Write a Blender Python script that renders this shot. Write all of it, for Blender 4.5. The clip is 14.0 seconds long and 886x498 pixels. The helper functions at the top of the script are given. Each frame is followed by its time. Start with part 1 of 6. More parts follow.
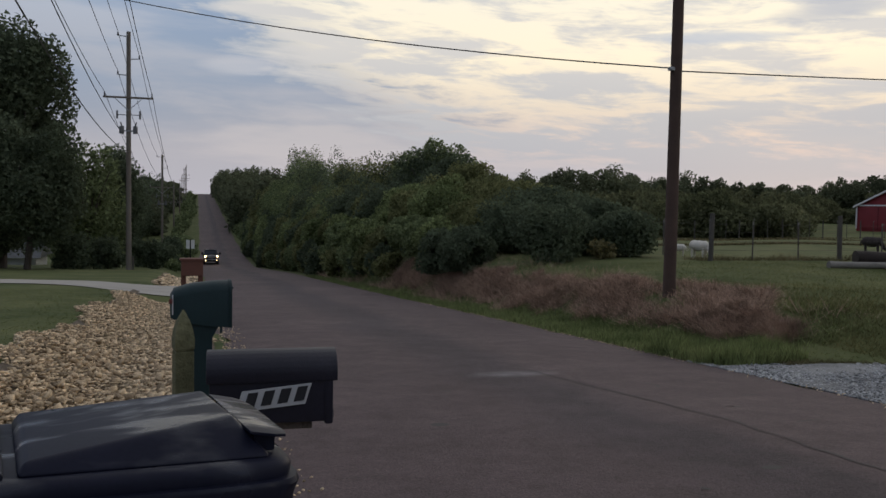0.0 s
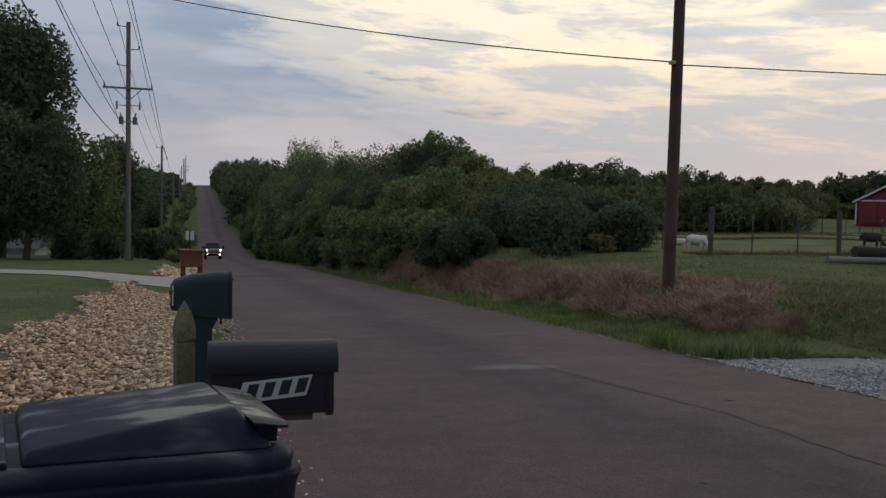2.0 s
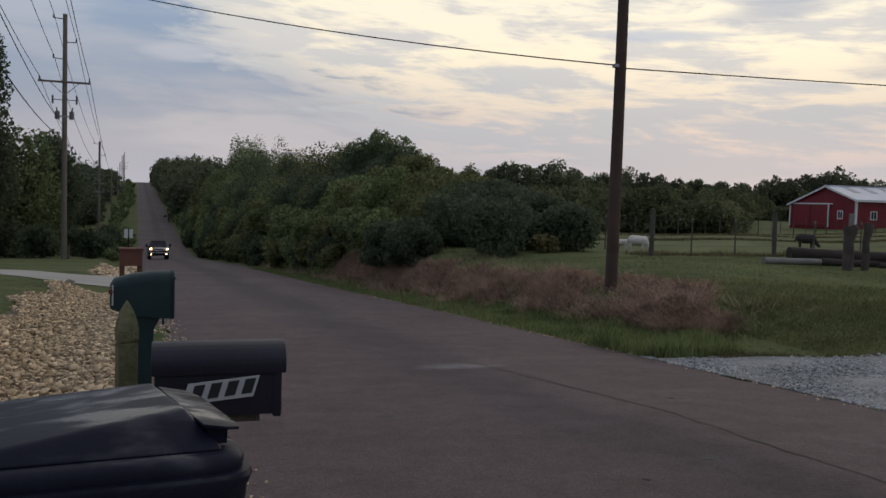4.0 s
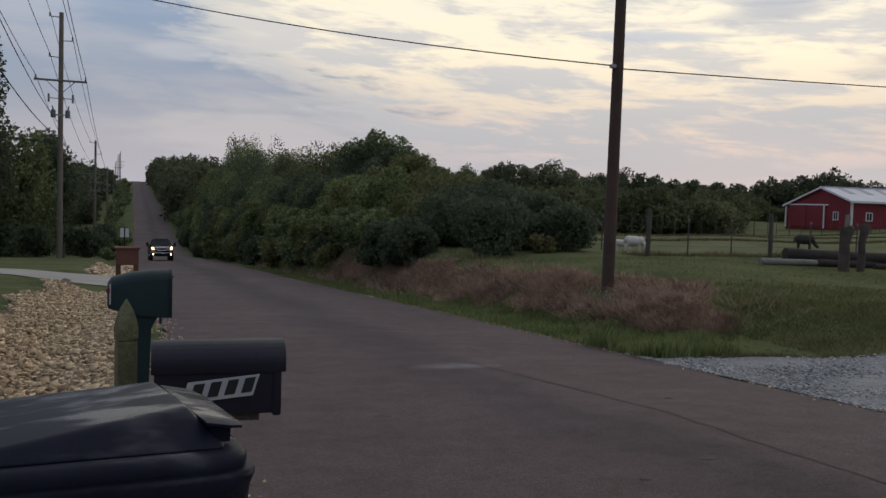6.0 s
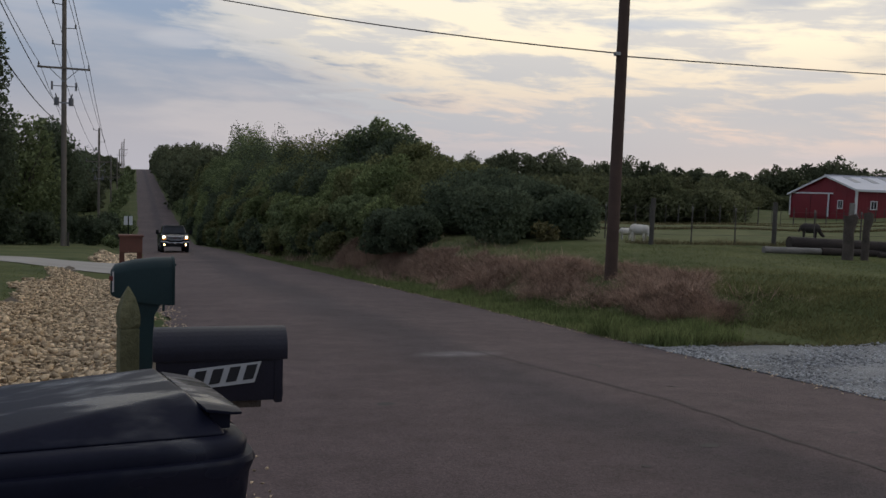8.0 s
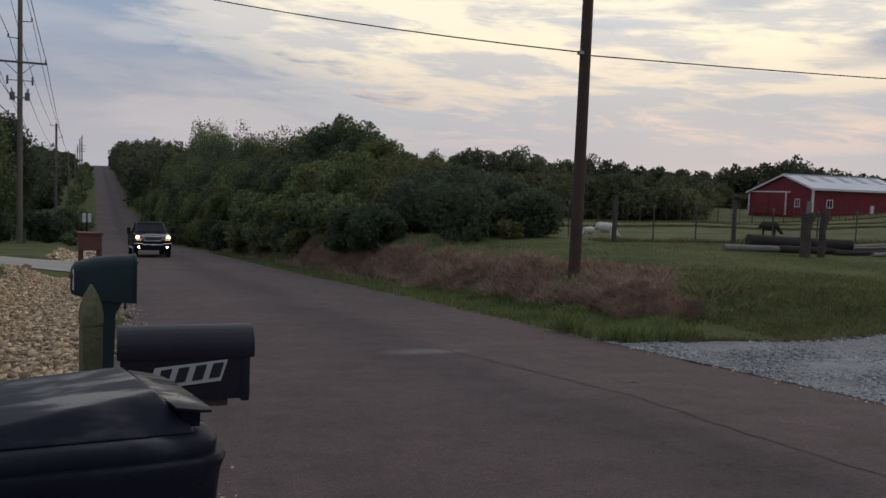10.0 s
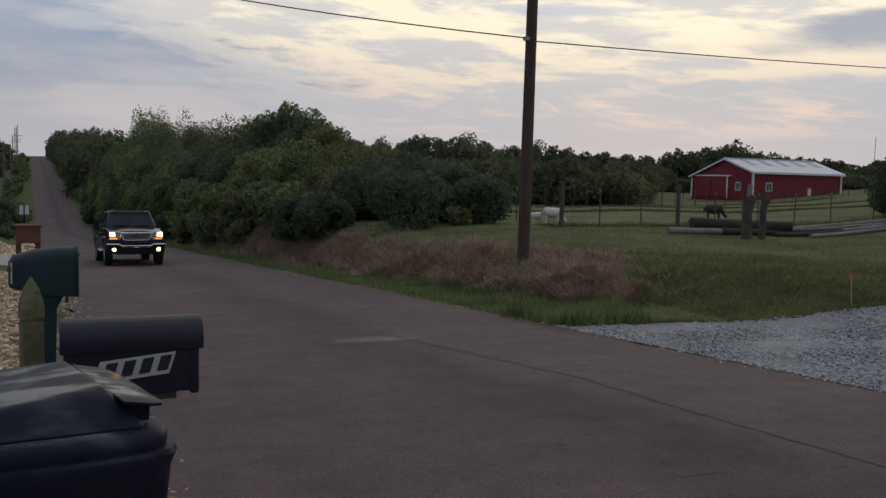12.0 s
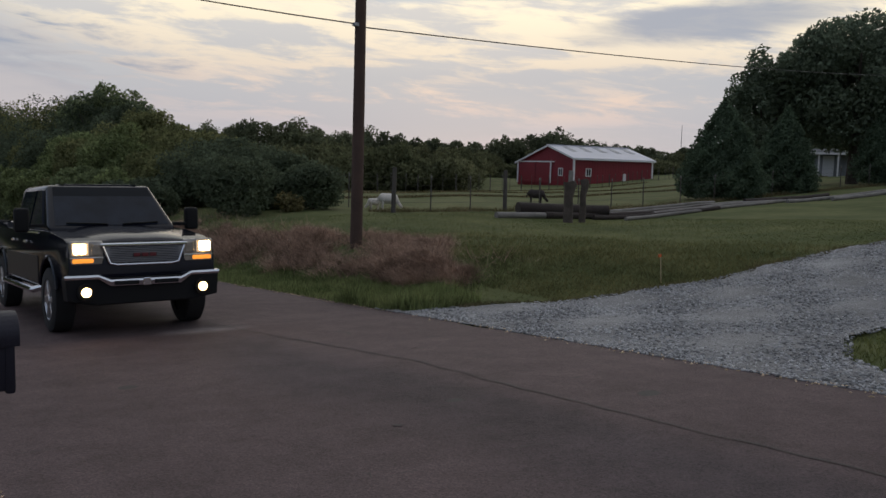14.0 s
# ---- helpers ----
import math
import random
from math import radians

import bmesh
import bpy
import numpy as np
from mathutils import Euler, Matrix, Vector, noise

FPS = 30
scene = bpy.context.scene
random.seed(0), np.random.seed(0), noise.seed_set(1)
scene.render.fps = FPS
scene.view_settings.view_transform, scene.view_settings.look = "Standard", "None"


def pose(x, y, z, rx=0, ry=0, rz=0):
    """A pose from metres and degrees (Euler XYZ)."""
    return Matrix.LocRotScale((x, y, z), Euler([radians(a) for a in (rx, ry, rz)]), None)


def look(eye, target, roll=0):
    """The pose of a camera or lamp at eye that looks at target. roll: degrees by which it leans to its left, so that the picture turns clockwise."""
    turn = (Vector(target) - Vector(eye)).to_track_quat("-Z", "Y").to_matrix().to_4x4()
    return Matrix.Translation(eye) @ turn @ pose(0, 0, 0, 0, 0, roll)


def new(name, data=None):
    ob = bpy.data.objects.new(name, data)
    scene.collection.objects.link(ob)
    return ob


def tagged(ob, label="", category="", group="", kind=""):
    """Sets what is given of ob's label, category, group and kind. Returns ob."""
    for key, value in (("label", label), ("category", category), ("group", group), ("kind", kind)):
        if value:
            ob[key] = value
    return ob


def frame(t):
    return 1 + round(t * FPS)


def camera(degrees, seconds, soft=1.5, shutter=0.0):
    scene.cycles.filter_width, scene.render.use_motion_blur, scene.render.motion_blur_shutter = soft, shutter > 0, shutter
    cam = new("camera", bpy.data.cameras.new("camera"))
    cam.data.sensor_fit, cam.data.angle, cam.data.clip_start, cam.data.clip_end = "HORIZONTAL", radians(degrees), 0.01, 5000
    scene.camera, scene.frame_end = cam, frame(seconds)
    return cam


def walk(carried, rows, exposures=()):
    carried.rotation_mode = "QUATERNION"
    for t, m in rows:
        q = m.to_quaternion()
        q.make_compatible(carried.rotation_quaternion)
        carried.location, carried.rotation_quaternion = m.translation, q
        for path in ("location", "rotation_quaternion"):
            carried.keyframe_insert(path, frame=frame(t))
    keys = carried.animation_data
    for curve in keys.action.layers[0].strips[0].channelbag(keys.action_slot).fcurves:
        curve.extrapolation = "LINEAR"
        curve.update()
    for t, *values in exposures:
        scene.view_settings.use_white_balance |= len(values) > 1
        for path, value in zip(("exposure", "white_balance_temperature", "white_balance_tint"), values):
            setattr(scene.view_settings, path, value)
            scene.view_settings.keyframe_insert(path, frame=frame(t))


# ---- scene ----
# ---------------------------------------------------------------- camera
cam = camera(55.0, 14.0, soft=1.5)
walk(cam, [
    (0, pose(0.000, -0.000, 1.600, 87.20, -1.00, -16.10)),
    (0.5, pose(-0.010, 0.002, 1.601, 87.10, -1.07, -15.40)),
    (1, pose(-0.008, -0.006, 1.602, 86.83, -1.16, -15.02)),
    (1.5, pose(-0.006, 0.002, 1.600, 86.73, -1.27, -15.28)),
    (2, pose(-0.009, -0.001, 1.600, 86.71, -1.34, -16.13)),
    (2.5, pose(-0.013, 0.004, 1.599, 86.73, -1.37, -17.19)),
    (3, pose(-0.016, 0.010, 1.598, 86.78, -1.44, -18.56)),
    (3.5, pose(-0.021, 0.010, 1.599, 86.77, -1.63, -19.60)),
    (6, pose(-0.042, 0.015, 1.596, 86.79, -1.95, -20.08)),
    (6.5, pose(-0.042, 0.007, 1.597, 86.41, -1.91, -19.62)),
    (7, pose(-0.042, 0.010, 1.595, 86.16, -2.01, -19.05)),
    (7.5, pose(-0.036, 0.012, 1.594, 86.02, -2.07, -19.23)),
    (8, pose(-0.033, 0.014, 1.594, 85.99, -2.00, -19.84)),
    (10.5, pose(-0.052, 0.021, 1.589, 85.68, -2.05, -22.98)),
    (11, pose(-0.045, 0.040, 1.584, 85.23, -1.80, -23.75)),
    (11.5, pose(-0.050, 0.037, 1.585, 85.07, -1.55, -24.55)),
    (12, pose(-0.052, 0.043, 1.584, 85.17, -1.55, -25.78)),
    (12.5, pose(-0.056, 0.040, 1.584, 85.10, -1.77, -27.51)),
    (13, pose(-0.075, 0.032, 1.587, 85.08, -1.79, -30.11)),
    (13.5, pose(-0.089, 0.019, 1.583, 85.35, -1.37, -32.71)),
    (14, pose(-0.084, -0.016, 1.596, 84.52, -1.60, -37.02)),
])

# ---------------------------------------------------------------- world and sun
SUN_AZ, SUN_EL = 40.0, 7.0     # degrees clockwise from the road's line, and above the horizon


def build_world():
    w = bpy.data.worlds.new("dusk_sky")
    w.use_nodes = True
    scene.world = w
    nt = w.node_tree
    nt.nodes.clear()
    N, L = nt.nodes.new, nt.links.new

    def math_node(op, a, b=None, c=None, clamp=False):
        n = N("ShaderNodeMath")
        n.operation, n.use_clamp = op, clamp
        for i, v in enumerate((a, b, c)):
            if v is None:
                continue
            if isinstance(v, (int, float)):
                n.inputs[i].default_value = v
            else:
                L(v, n.inputs[i])
        return n.outputs[0]

    def ramp(fac, stops):
        n = N("ShaderNodeValToRGB")
        e = n.color_ramp.elements
        while len(e) < len(stops):
            e.new(0.5)
        for el, (p, c) in zip(e, stops):
            el.position, el.color = p, (*c, 1)
        L(fac, n.inputs[0])
        return n.outputs[0]

    def mix(fac, a, b):
        n = N("ShaderNodeMix")
        n.data_type = "RGBA"
        for v, sock in ((fac, n.inputs[0]), (a, n.inputs[6]), (b, n.inputs[7])):
            if isinstance(v, (int, float)):
                sock.default_value = v
            elif isinstance(v, tuple):
                sock.default_value = (*v, 1)
            else:
                L(v, sock)
        return n.outputs[2]

    tc = N("ShaderNodeTexCoord")
    sep = N("ShaderNodeSeparateXYZ")
    L(tc.outputs["Generated"], sep.inputs[0])
    x, y, z = sep.outputs
    zc = math_node("MAXIMUM", z, 0.0)
    # clouds lie on a level sheet far above
    k = math_node("DIVIDE", 1.0, math_node("ADD", zc, 0.16))
    comb = N("ShaderNodeCombineXYZ")
    L(math_node("MULTIPLY", x, k), comb.inputs[0])
    L(math_node("MULTIPLY", y, k), comb.inputs[1])

    def cloud(scale, detail, rough, offset, stretch, twist=0.35):
        mp = N("ShaderNodeMapping")
        mp.inputs["Location"].default_value = offset
        mp.inputs["Rotation"].default_value = (0, 0, radians(28))
        mp.inputs["Scale"].default_value = stretch
        L(comb.outputs[0], mp.inputs[0])
        n = N("ShaderNodeTexNoise")
        n.inputs["Scale"].default_value, n.inputs["Detail"].default_value = scale, detail
        n.inputs["Roughness"].default_value = rough
        n.inputs["Distortion"].default_value = twist
        L(mp.outputs[0], n.inputs["Vector"])
        return n.outputs["Fac"]

    big = cloud(0.75, 7, 0.55, CLOUD_BIG, (1.0, 1.15, 1), 0.5)
    wisps = cloud(1.9, 9, 0.62, (7.3, 2.2, 0), (0.8, 1.3, 1), 0.8)
    # nearness to the glow of the set sun, in bearing
    ga = radians(SUN_AZ)
    hyp = math_node("SQRT", math_node("ADD", math_node("MULTIPLY", x, x), math_node("MULTIPLY", y, y)))
    cosg = math_node("DIVIDE", math_node("ADD", math_node("MULTIPLY", x, math.sin(ga)), math_node("MULTIPLY", y, math.cos(ga))),
                     math_node("MAXIMUM", hyp, 0.001))
    # streaked clouds: long along the horizon, thin in height
    az = math_node("ARCTAN2", x, y)
    flat = N("ShaderNodeCombineXYZ")
    L(az, flat.inputs[0]), L(math_node("MULTIPLY_ADD", az, 0.30, math_node("MULTIPLY", zc, 5.6)), flat.inputs[1])

    def streak(scale, detail, rough, offset, twist):
        mp = N("ShaderNodeMapping")
        mp.inputs["Location"].default_value = offset
        L(flat.outputs[0], mp.inputs[0])
        n = N("ShaderNodeTexNoise")
        n.inputs["Scale"].default_value, n.inputs["Detail"].default_value = scale, detail
        n.inputs["Roughness"].default_value, n.inputs["Distortion"].default_value = rough, twist
        L(mp.outputs[0], n.inputs["Vector"])
        return n.outputs["Fac"]

    def span(v, a, b):
        n = N("ShaderNodeMapRange")
        n.interpolation_type = "SMOOTHSTEP"
        L(v, n.inputs[0])
        n.inputs[1].default_value, n.inputs[2].default_value = a, b
        return n.outputs[0]

    s1 = streak(4.6, 7, 0.58, STREAK_A, 0.35)
    s2 = streak(10.5, 8, 0.62, STREAK_B, 0.5)
    s3 = streak(2.6, 6, 0.55, (2.3, 4.4, 0), 0.3)
    high = span(zc, 0.28, 0.48)
    body = math_node("MULTIPLY_ADD", wisps, 0.42, math_node("MULTIPLY", big, 0.68))
    rag = math_node("MULTIPLY_ADD", s1, 0.56, math_node("MULTIPLY", s2, 0.44))
    cover = mix(high, rag, body)
    # the sunset side: cream between the streaks, pink lower down, grey-blue haze along the horizon
    cream = ramp(zc, [(0.0, (0.44, 0.41, 0.45)), (0.045, (0.46, 0.44, 0.48)), (0.075, (0.66, 0.53, 0.47)), (0.115, (0.72, 0.62, 0.51)), (0.17, (0.92, 0.81, 0.62)),
                      (0.25, (0.88, 0.82, 0.68)), (0.40, (0.66, 0.66, 0.64)), (0.8, (0.48, 0.50, 0.54))])
    slate = ramp(zc, [(0.0, (0.43, 0.42, 0.45)), (0.05, (0.42, 0.42, 0.46)), (0.10, (0.46, 0.46, 0.48)), (0.18, (0.60, 0.58, 0.56)), (0.28, (0.58, 0.58, 0.58)), (0.8, (0.37, 0.41, 0.48))])
    gate = math_node("MULTIPLY_ADD", span(zc, 0.06, 0.16), -0.065, 0.53)
    warm = mix(span(math_node("SUBTRACT", cover, gate), -0.045, 0.075), slate, cream)
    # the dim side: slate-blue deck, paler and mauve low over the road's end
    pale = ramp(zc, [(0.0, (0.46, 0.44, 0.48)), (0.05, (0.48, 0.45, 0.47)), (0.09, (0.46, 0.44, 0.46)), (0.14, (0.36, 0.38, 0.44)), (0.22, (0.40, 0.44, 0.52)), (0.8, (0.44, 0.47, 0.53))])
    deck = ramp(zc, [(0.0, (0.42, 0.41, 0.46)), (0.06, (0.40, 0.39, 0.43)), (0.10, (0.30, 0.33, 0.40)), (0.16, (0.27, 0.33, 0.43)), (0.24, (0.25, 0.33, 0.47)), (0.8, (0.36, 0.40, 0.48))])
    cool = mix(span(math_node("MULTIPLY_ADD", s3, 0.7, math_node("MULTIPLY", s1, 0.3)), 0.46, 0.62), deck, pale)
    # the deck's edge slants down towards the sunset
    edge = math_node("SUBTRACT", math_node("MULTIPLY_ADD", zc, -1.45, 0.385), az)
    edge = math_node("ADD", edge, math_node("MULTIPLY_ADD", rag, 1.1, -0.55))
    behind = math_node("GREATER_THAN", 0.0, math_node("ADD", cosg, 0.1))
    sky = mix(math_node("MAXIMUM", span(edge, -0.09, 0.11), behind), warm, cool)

    def bank(a, z0, ra, rz, tilt, colour, most):
        """One soft cloud at a bearing and height, ragged at its edge."""
        da = math_node("SUBTRACT", az, radians(a))
        dz = math_node("SUBTRACT", zc, math_node("MULTIPLY_ADD", da, tilt, z0))
        da, dz = math_node("DIVIDE", da, ra), math_node("DIVIDE", dz, rz)
        d = math_node("ADD", math_node("MULTIPLY", da, da), math_node("MULTIPLY", dz, dz))
        d = math_node("ADD", d, math_node("MULTIPLY_ADD", rag, 2.6, -1.3))
        return mix(math_node("MULTIPLY", math_node("SUBTRACT", 1.0, span(d, 0.1, 1.3)), most), sky, colour)

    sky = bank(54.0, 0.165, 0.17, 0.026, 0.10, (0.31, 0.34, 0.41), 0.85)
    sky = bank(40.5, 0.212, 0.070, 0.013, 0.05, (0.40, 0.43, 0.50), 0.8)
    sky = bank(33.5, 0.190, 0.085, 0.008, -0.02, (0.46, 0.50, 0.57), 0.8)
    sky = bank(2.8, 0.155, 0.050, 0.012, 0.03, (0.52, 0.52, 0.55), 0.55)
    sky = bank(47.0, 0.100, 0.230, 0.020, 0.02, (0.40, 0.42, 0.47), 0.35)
    # the side away from the sunset is dimmer
    dim = math_node("MULTIPLY_ADD", math_node("POWER", math_node("MULTIPLY_ADD", cosg, 0.5, 0.5, clamp=True), 0.6), 0.22, 0.78)
    dim = math_node("MAXIMUM", dim, math_node("MULTIPLY", zc, 1.1, clamp=True))
    sky = mix(dim, (0.0, 0.0, 0.0), sky)
    # below the horizon: dark land
    sky = mix(math_node("GREATER_THAN", z, -0.02), (0.03, 0.035, 0.03), sky)
    nis = N("ShaderNodeTexSky")
    nis.sky_type, nis.sun_disc = "NISHITA", False
    nis.sun_elevation, nis.sun_rotation = radians(SUN_EL), radians(SUN_AZ)
    bg1, bg2 = N("ShaderNodeBackground"), N("ShaderNodeBackground")
    L(sky, bg1.inputs[0])
    bg1.inputs[1].default_value = SKY
    L(nis.outputs[0], bg2.inputs[0])
    bg2.inputs[1].default_value = 0.0015
    add = N("ShaderNodeAddShader")
    L(bg1.outputs[0], add.inputs[0]), L(bg2.outputs[0], add.inputs[1])
    out = N("ShaderNodeOutputWorld")
    L(add.outputs[0], out.inputs[0])


SKY = 1.0
scene.view_settings.exposure = 0.18
CLOUD_BIG, STREAK_A, STREAK_B = (3.1, 1.2, 0), (1.7, 0.4, 0), (5.2, 3.1, 0)
build_world()
sun_data = bpy.data.lights.new("sun", "SUN")
sun_data.energy, sun_data.angle, sun_data.color = 0.15, radians(25), (1.0, 0.80, 0.62)
sun = new("sun", sun_data)
sun.matrix_world = look((80 * math.sin(radians(SUN_AZ)), 80 * math.cos(radians(SUN_AZ)), 12), (0, 0, 0))

# ---------------------------------------------------------------- materials


def material(name, base, rough=0.7, metal=0.0, var=0.25, big=0.6, fine=14.0, bump=0.0, emit=None, strength=0.0, coat=0.0,
             island=0.0, second=None, spec=0.5, per_object=0.0, thin=0.0):
    """base colour with broad stains and fine grain; island: variation from piece to piece of one mesh."""
    m = bpy.data.materials.new(name)
    m.use_nodes = True
    nt = m.node_tree
    N, L = nt.nodes.new, nt.links.new
    b = nt.nodes["Principled BSDF"]
    b.inputs["Roughness"].default_value, b.inputs["Metallic"].default_value = rough, metal
    b.inputs["Specular IOR Level"].default_value = spec
    b.inputs["Coat Weight"].default_value = coat
    tc = N("ShaderNodeTexCoord")
    n1, n2 = N("ShaderNodeTexNoise"), N("ShaderNodeTexNoise")
    for n, s in ((n1, big), (n2, fine)):
        n.inputs["Scale"].default_value, n.inputs["Detail"].default_value = s, 5
        n.inputs["Roughness"].default_value = 0.6
        L(tc.outputs["Object"], n.inputs["Vector"])
    blend = N("ShaderNodeMath")
    blend.operation = "MULTIPLY_ADD"
    L(n1.outputs["Fac"], blend.inputs[0])
    blend.inputs[1].default_value = 0.65
    half = N("ShaderNodeMath")
    half.operation = "MULTIPLY"
    L(n2.outputs["Fac"], half.inputs[0])
    half.inputs[1].default_value = 0.35
    L(half.outputs[0], blend.inputs[2])
    r = N("ShaderNodeValToRGB")
    lo = tuple(c * (1 - var) for c in base)
    hi = tuple(min(1, c * (1 + var)) for c in (second or base))
    r.color_ramp.elements[0].position, r.color_ramp.elements[0].color = 0.32, (*lo, 1)
    r.color_ramp.elements[1].position, r.color_ramp.elements[1].color = 0.68, (*hi, 1)
    L(blend.outputs[0], r.inputs[0])
    col = r.outputs[0]
    if island or per_object:
        hs = N("ShaderNodeHueSaturation")
        mr = N("ShaderNodeMapRange")
        if island:
            L(N("ShaderNodeNewGeometry").outputs["Random Per Island"], mr.inputs[0])
        else:
            L(N("ShaderNodeObjectInfo").outputs["Random"], mr.inputs[0])
        a = island or per_object
        mr.inputs[3].default_value, mr.inputs[4].default_value = 1 - a, 1 + a
        L(mr.outputs[0], hs.inputs["Value"])
        L(col, hs.inputs["Color"])
        col = hs.outputs[0]
    L(col, b.inputs["Base Color"])
    if thin:
        # light passes through leaves
        tl, ms = N("ShaderNodeBsdfTranslucent"), N("ShaderNodeMixShader")
        L(col, tl.inputs["Color"])
        ms.inputs[0].default_value = thin
        L(b.outputs[0], ms.inputs[1]), L(tl.outputs[0], ms.inputs[2])
        L(ms.outputs[0], nt.nodes["Material Output"].inputs[0])
    if bump:
        bp = N("ShaderNodeBump")
        bp.inputs["Strength"].default_value, bp.inputs["Distance"].default_value = bump, 0.02
        L(n2.outputs["Fac"], bp.inputs["Height"])
        L(bp.outputs[0], b.inputs["Normal"])
    if emit:
        b.inputs["Emission Color"].default_value = (*emit, 1)
        b.inputs["Emission Strength"].default_value = strength
    m.diffuse_color = (*base, 1)
    return m


M = {}
M["grass"] = material("mown_grass", (0.068, 0.096, 0.036), 0.95, var=0.25, big=0.35, fine=2.2, bump=0.2, second=(0.116, 0.119, 0.052), spec=0.1)
M["asphalt"] = material("worn_asphalt", (0.086, 0.060, 0.064), 0.8, var=0.2, big=0.28, fine=45, bump=0.6, second=(0.099, 0.072, 0.076), spec=0.27)
M["crack"] = material("crack_filler", (0.045, 0.040, 0.038), 0.8, var=0.2)
M["gravel_bed"] = material("crushed_stone_bed", (0.235, 0.232, 0.232), 0.95, var=0.5, big=0.8, fine=60, bump=1.0)
M["gravel"] = material("crushed_grey_stone", (0.30, 0.297, 0.30), 0.9, var=0.25, island=0.6)
M["concrete"] = material("pale_concrete", (0.37, 0.34, 0.31), 0.9, var=0.14, big=0.5, fine=25, bump=0.2, spec=0.2)
M["rock"] = material("tan_limestone_rock", (0.49, 0.355, 0.23), 0.95, var=0.28, big=5, fine=60, bump=0.6, island=0.62, second=(0.60, 0.47, 0.32), spec=0.1)
M["rough_grass"] = material("rough_olive_grass", (0.11, 0.115, 0.055), 0.95, var=0.35, big=0.5, island=0.4, spec=0.05, second=(0.16, 0.13, 0.075), thin=0.42)
M["loose_stone"] = material("single_tan_rock", (0.43, 0.305, 0.19), 0.95, var=0.28, big=5, fine=60, bump=0.6, per_object=0.45, second=(0.60, 0.47, 0.32), spec=0.1)
M["dirt"] = material("brown_dirt", (0.10, 0.075, 0.052), 0.95, var=0.3, big=1.5, fine=30, bump=0.8)
M["blade"] = material("grass_blades", (0.100, 0.139, 0.052), 0.95, var=0.3, big=0.35, island=0.3, spec=0.05, second=(0.160, 0.162, 0.068), thin=0.46)
M["slope_blade"] = material("shaded_slope_grass", (0.105, 0.128, 0.048), 0.95, var=0.45, big=0.7, island=0.4, spec=0.05, second=(0.165, 0.150, 0.070), thin=0.35)
M["tall_blade"] = material("tall_roadside_grass", (0.150, 0.200, 0.078), 0.95, var=0.35, big=1.1, island=0.5, second=(0.205, 0.225, 0.098), spec=0.05, thin=0.42)
M["dead_weed"] = material("dead_brown_weeds", (0.265, 0.175, 0.132), 0.95, var=0.45, big=1.6, island=0.7, spec=0.05, second=(0.39, 0.275, 0.210), thin=0.22)
M["straw"] = material("bleached_straw", (0.40, 0.31, 0.22), 0.95, var=0.3, big=1.5, island=0.4, spec=0.05)
M["leaf_dark"] = material("dark_leaves", (0.102, 0.130, 0.084), 0.95, var=0.35, big=0.5, island=0.4, spec=0.05, second=(0.110, 0.132, 0.084), thin=0.46)
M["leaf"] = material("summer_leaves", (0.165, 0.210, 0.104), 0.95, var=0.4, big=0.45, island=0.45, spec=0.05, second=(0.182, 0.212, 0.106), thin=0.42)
M["leaf_light"] = material("light_green_leaves", (0.178, 0.228, 0.100), 0.95, var=0.4, big=0.5, island=0.45, spec=0.05, second=(0.21, 0.24, 0.11), thin=0.42)
M["leaf_far"] = material("distant_leaves", (0.082, 0.102, 0.068), 0.95, var=0.40, big=0.06, island=0.35, spec=0.05, second=(0.135, 0.145, 0.085), thin=0.42)
M["leaf_olive"] = material("olive_leaves", (0.155, 0.175, 0.080), 0.95, var=0.35, big=0.4, island=0.45, spec=0.05, second=(0.182, 0.182, 0.085), thin=0.42)
M["leaf_mid"] = material("young_tree_leaves", (0.100, 0.125, 0.062), 0.95, var=0.40, big=0.08, island=0.4, spec=0.05, second=(0.140, 0.140, 0.078), thin=0.42)
# paler and bluer than dark_leaves: haze over the shed trees is in the colour
M["leaf_hazy"] = material("hazy_blue_green_leaves", (0.135, 0.172, 0.122), 0.95, var=0.35, big=0.5, island=0.4, spec=0.05, second=(0.14, 0.17, 0.115), thin=0.42)
M["leaf_yellow"] = material("yellowing_leaves", (0.16, 0.14, 0.06), 0.8, var=0.3, island=0.5, thin=0.42)
M["pine"] = material("cedar_needles", (0.100, 0.138, 0.090), 0.95, var=0.3, big=0.5, island=0.4, spec=0.05, thin=0.42)
M["bark"] = material("grey_brown_bark", (0.070, 0.055, 0.045), 0.95, var=0.35, big=2, fine=30, bump=1.0)
M["pole_wood"] = material("weathered_pole_wood", (0.17, 0.145, 0.125), 0.9, var=0.2, big=0.8, fine=30, bump=0.4)
M["pole_dark"] = material("creosote_pole_wood", (0.075, 0.046, 0.036), 0.9, var=0.3, big=1.5, fine=30, bump=0.6)
M["steel"] = material("galvanised_steel", (0.30, 0.30, 0.31), 0.5, metal=0.8, var=0.15)
M["insulator"] = material("grey_porcelain", (0.12, 0.12, 0.13), 0.3, var=0.1)
M["wire"] = material("dark_cable", (0.03, 0.03, 0.033), 0.6, var=0.1)
M["post_wood"] = material("grey_fence_wood", (0.085, 0.075, 0.066), 0.95, var=0.3, big=3, fine=40, bump=0.8)
M["log"] = material("weathered_log", (0.040, 0.030, 0.026), 0.95, var=0.45, big=1.6, fine=25, bump=1.0)
M["old_post"] = material("split_old_timber", (0.088, 0.070, 0.058), 0.95, var=0.5, big=2.5, fine=30, bump=1.0)
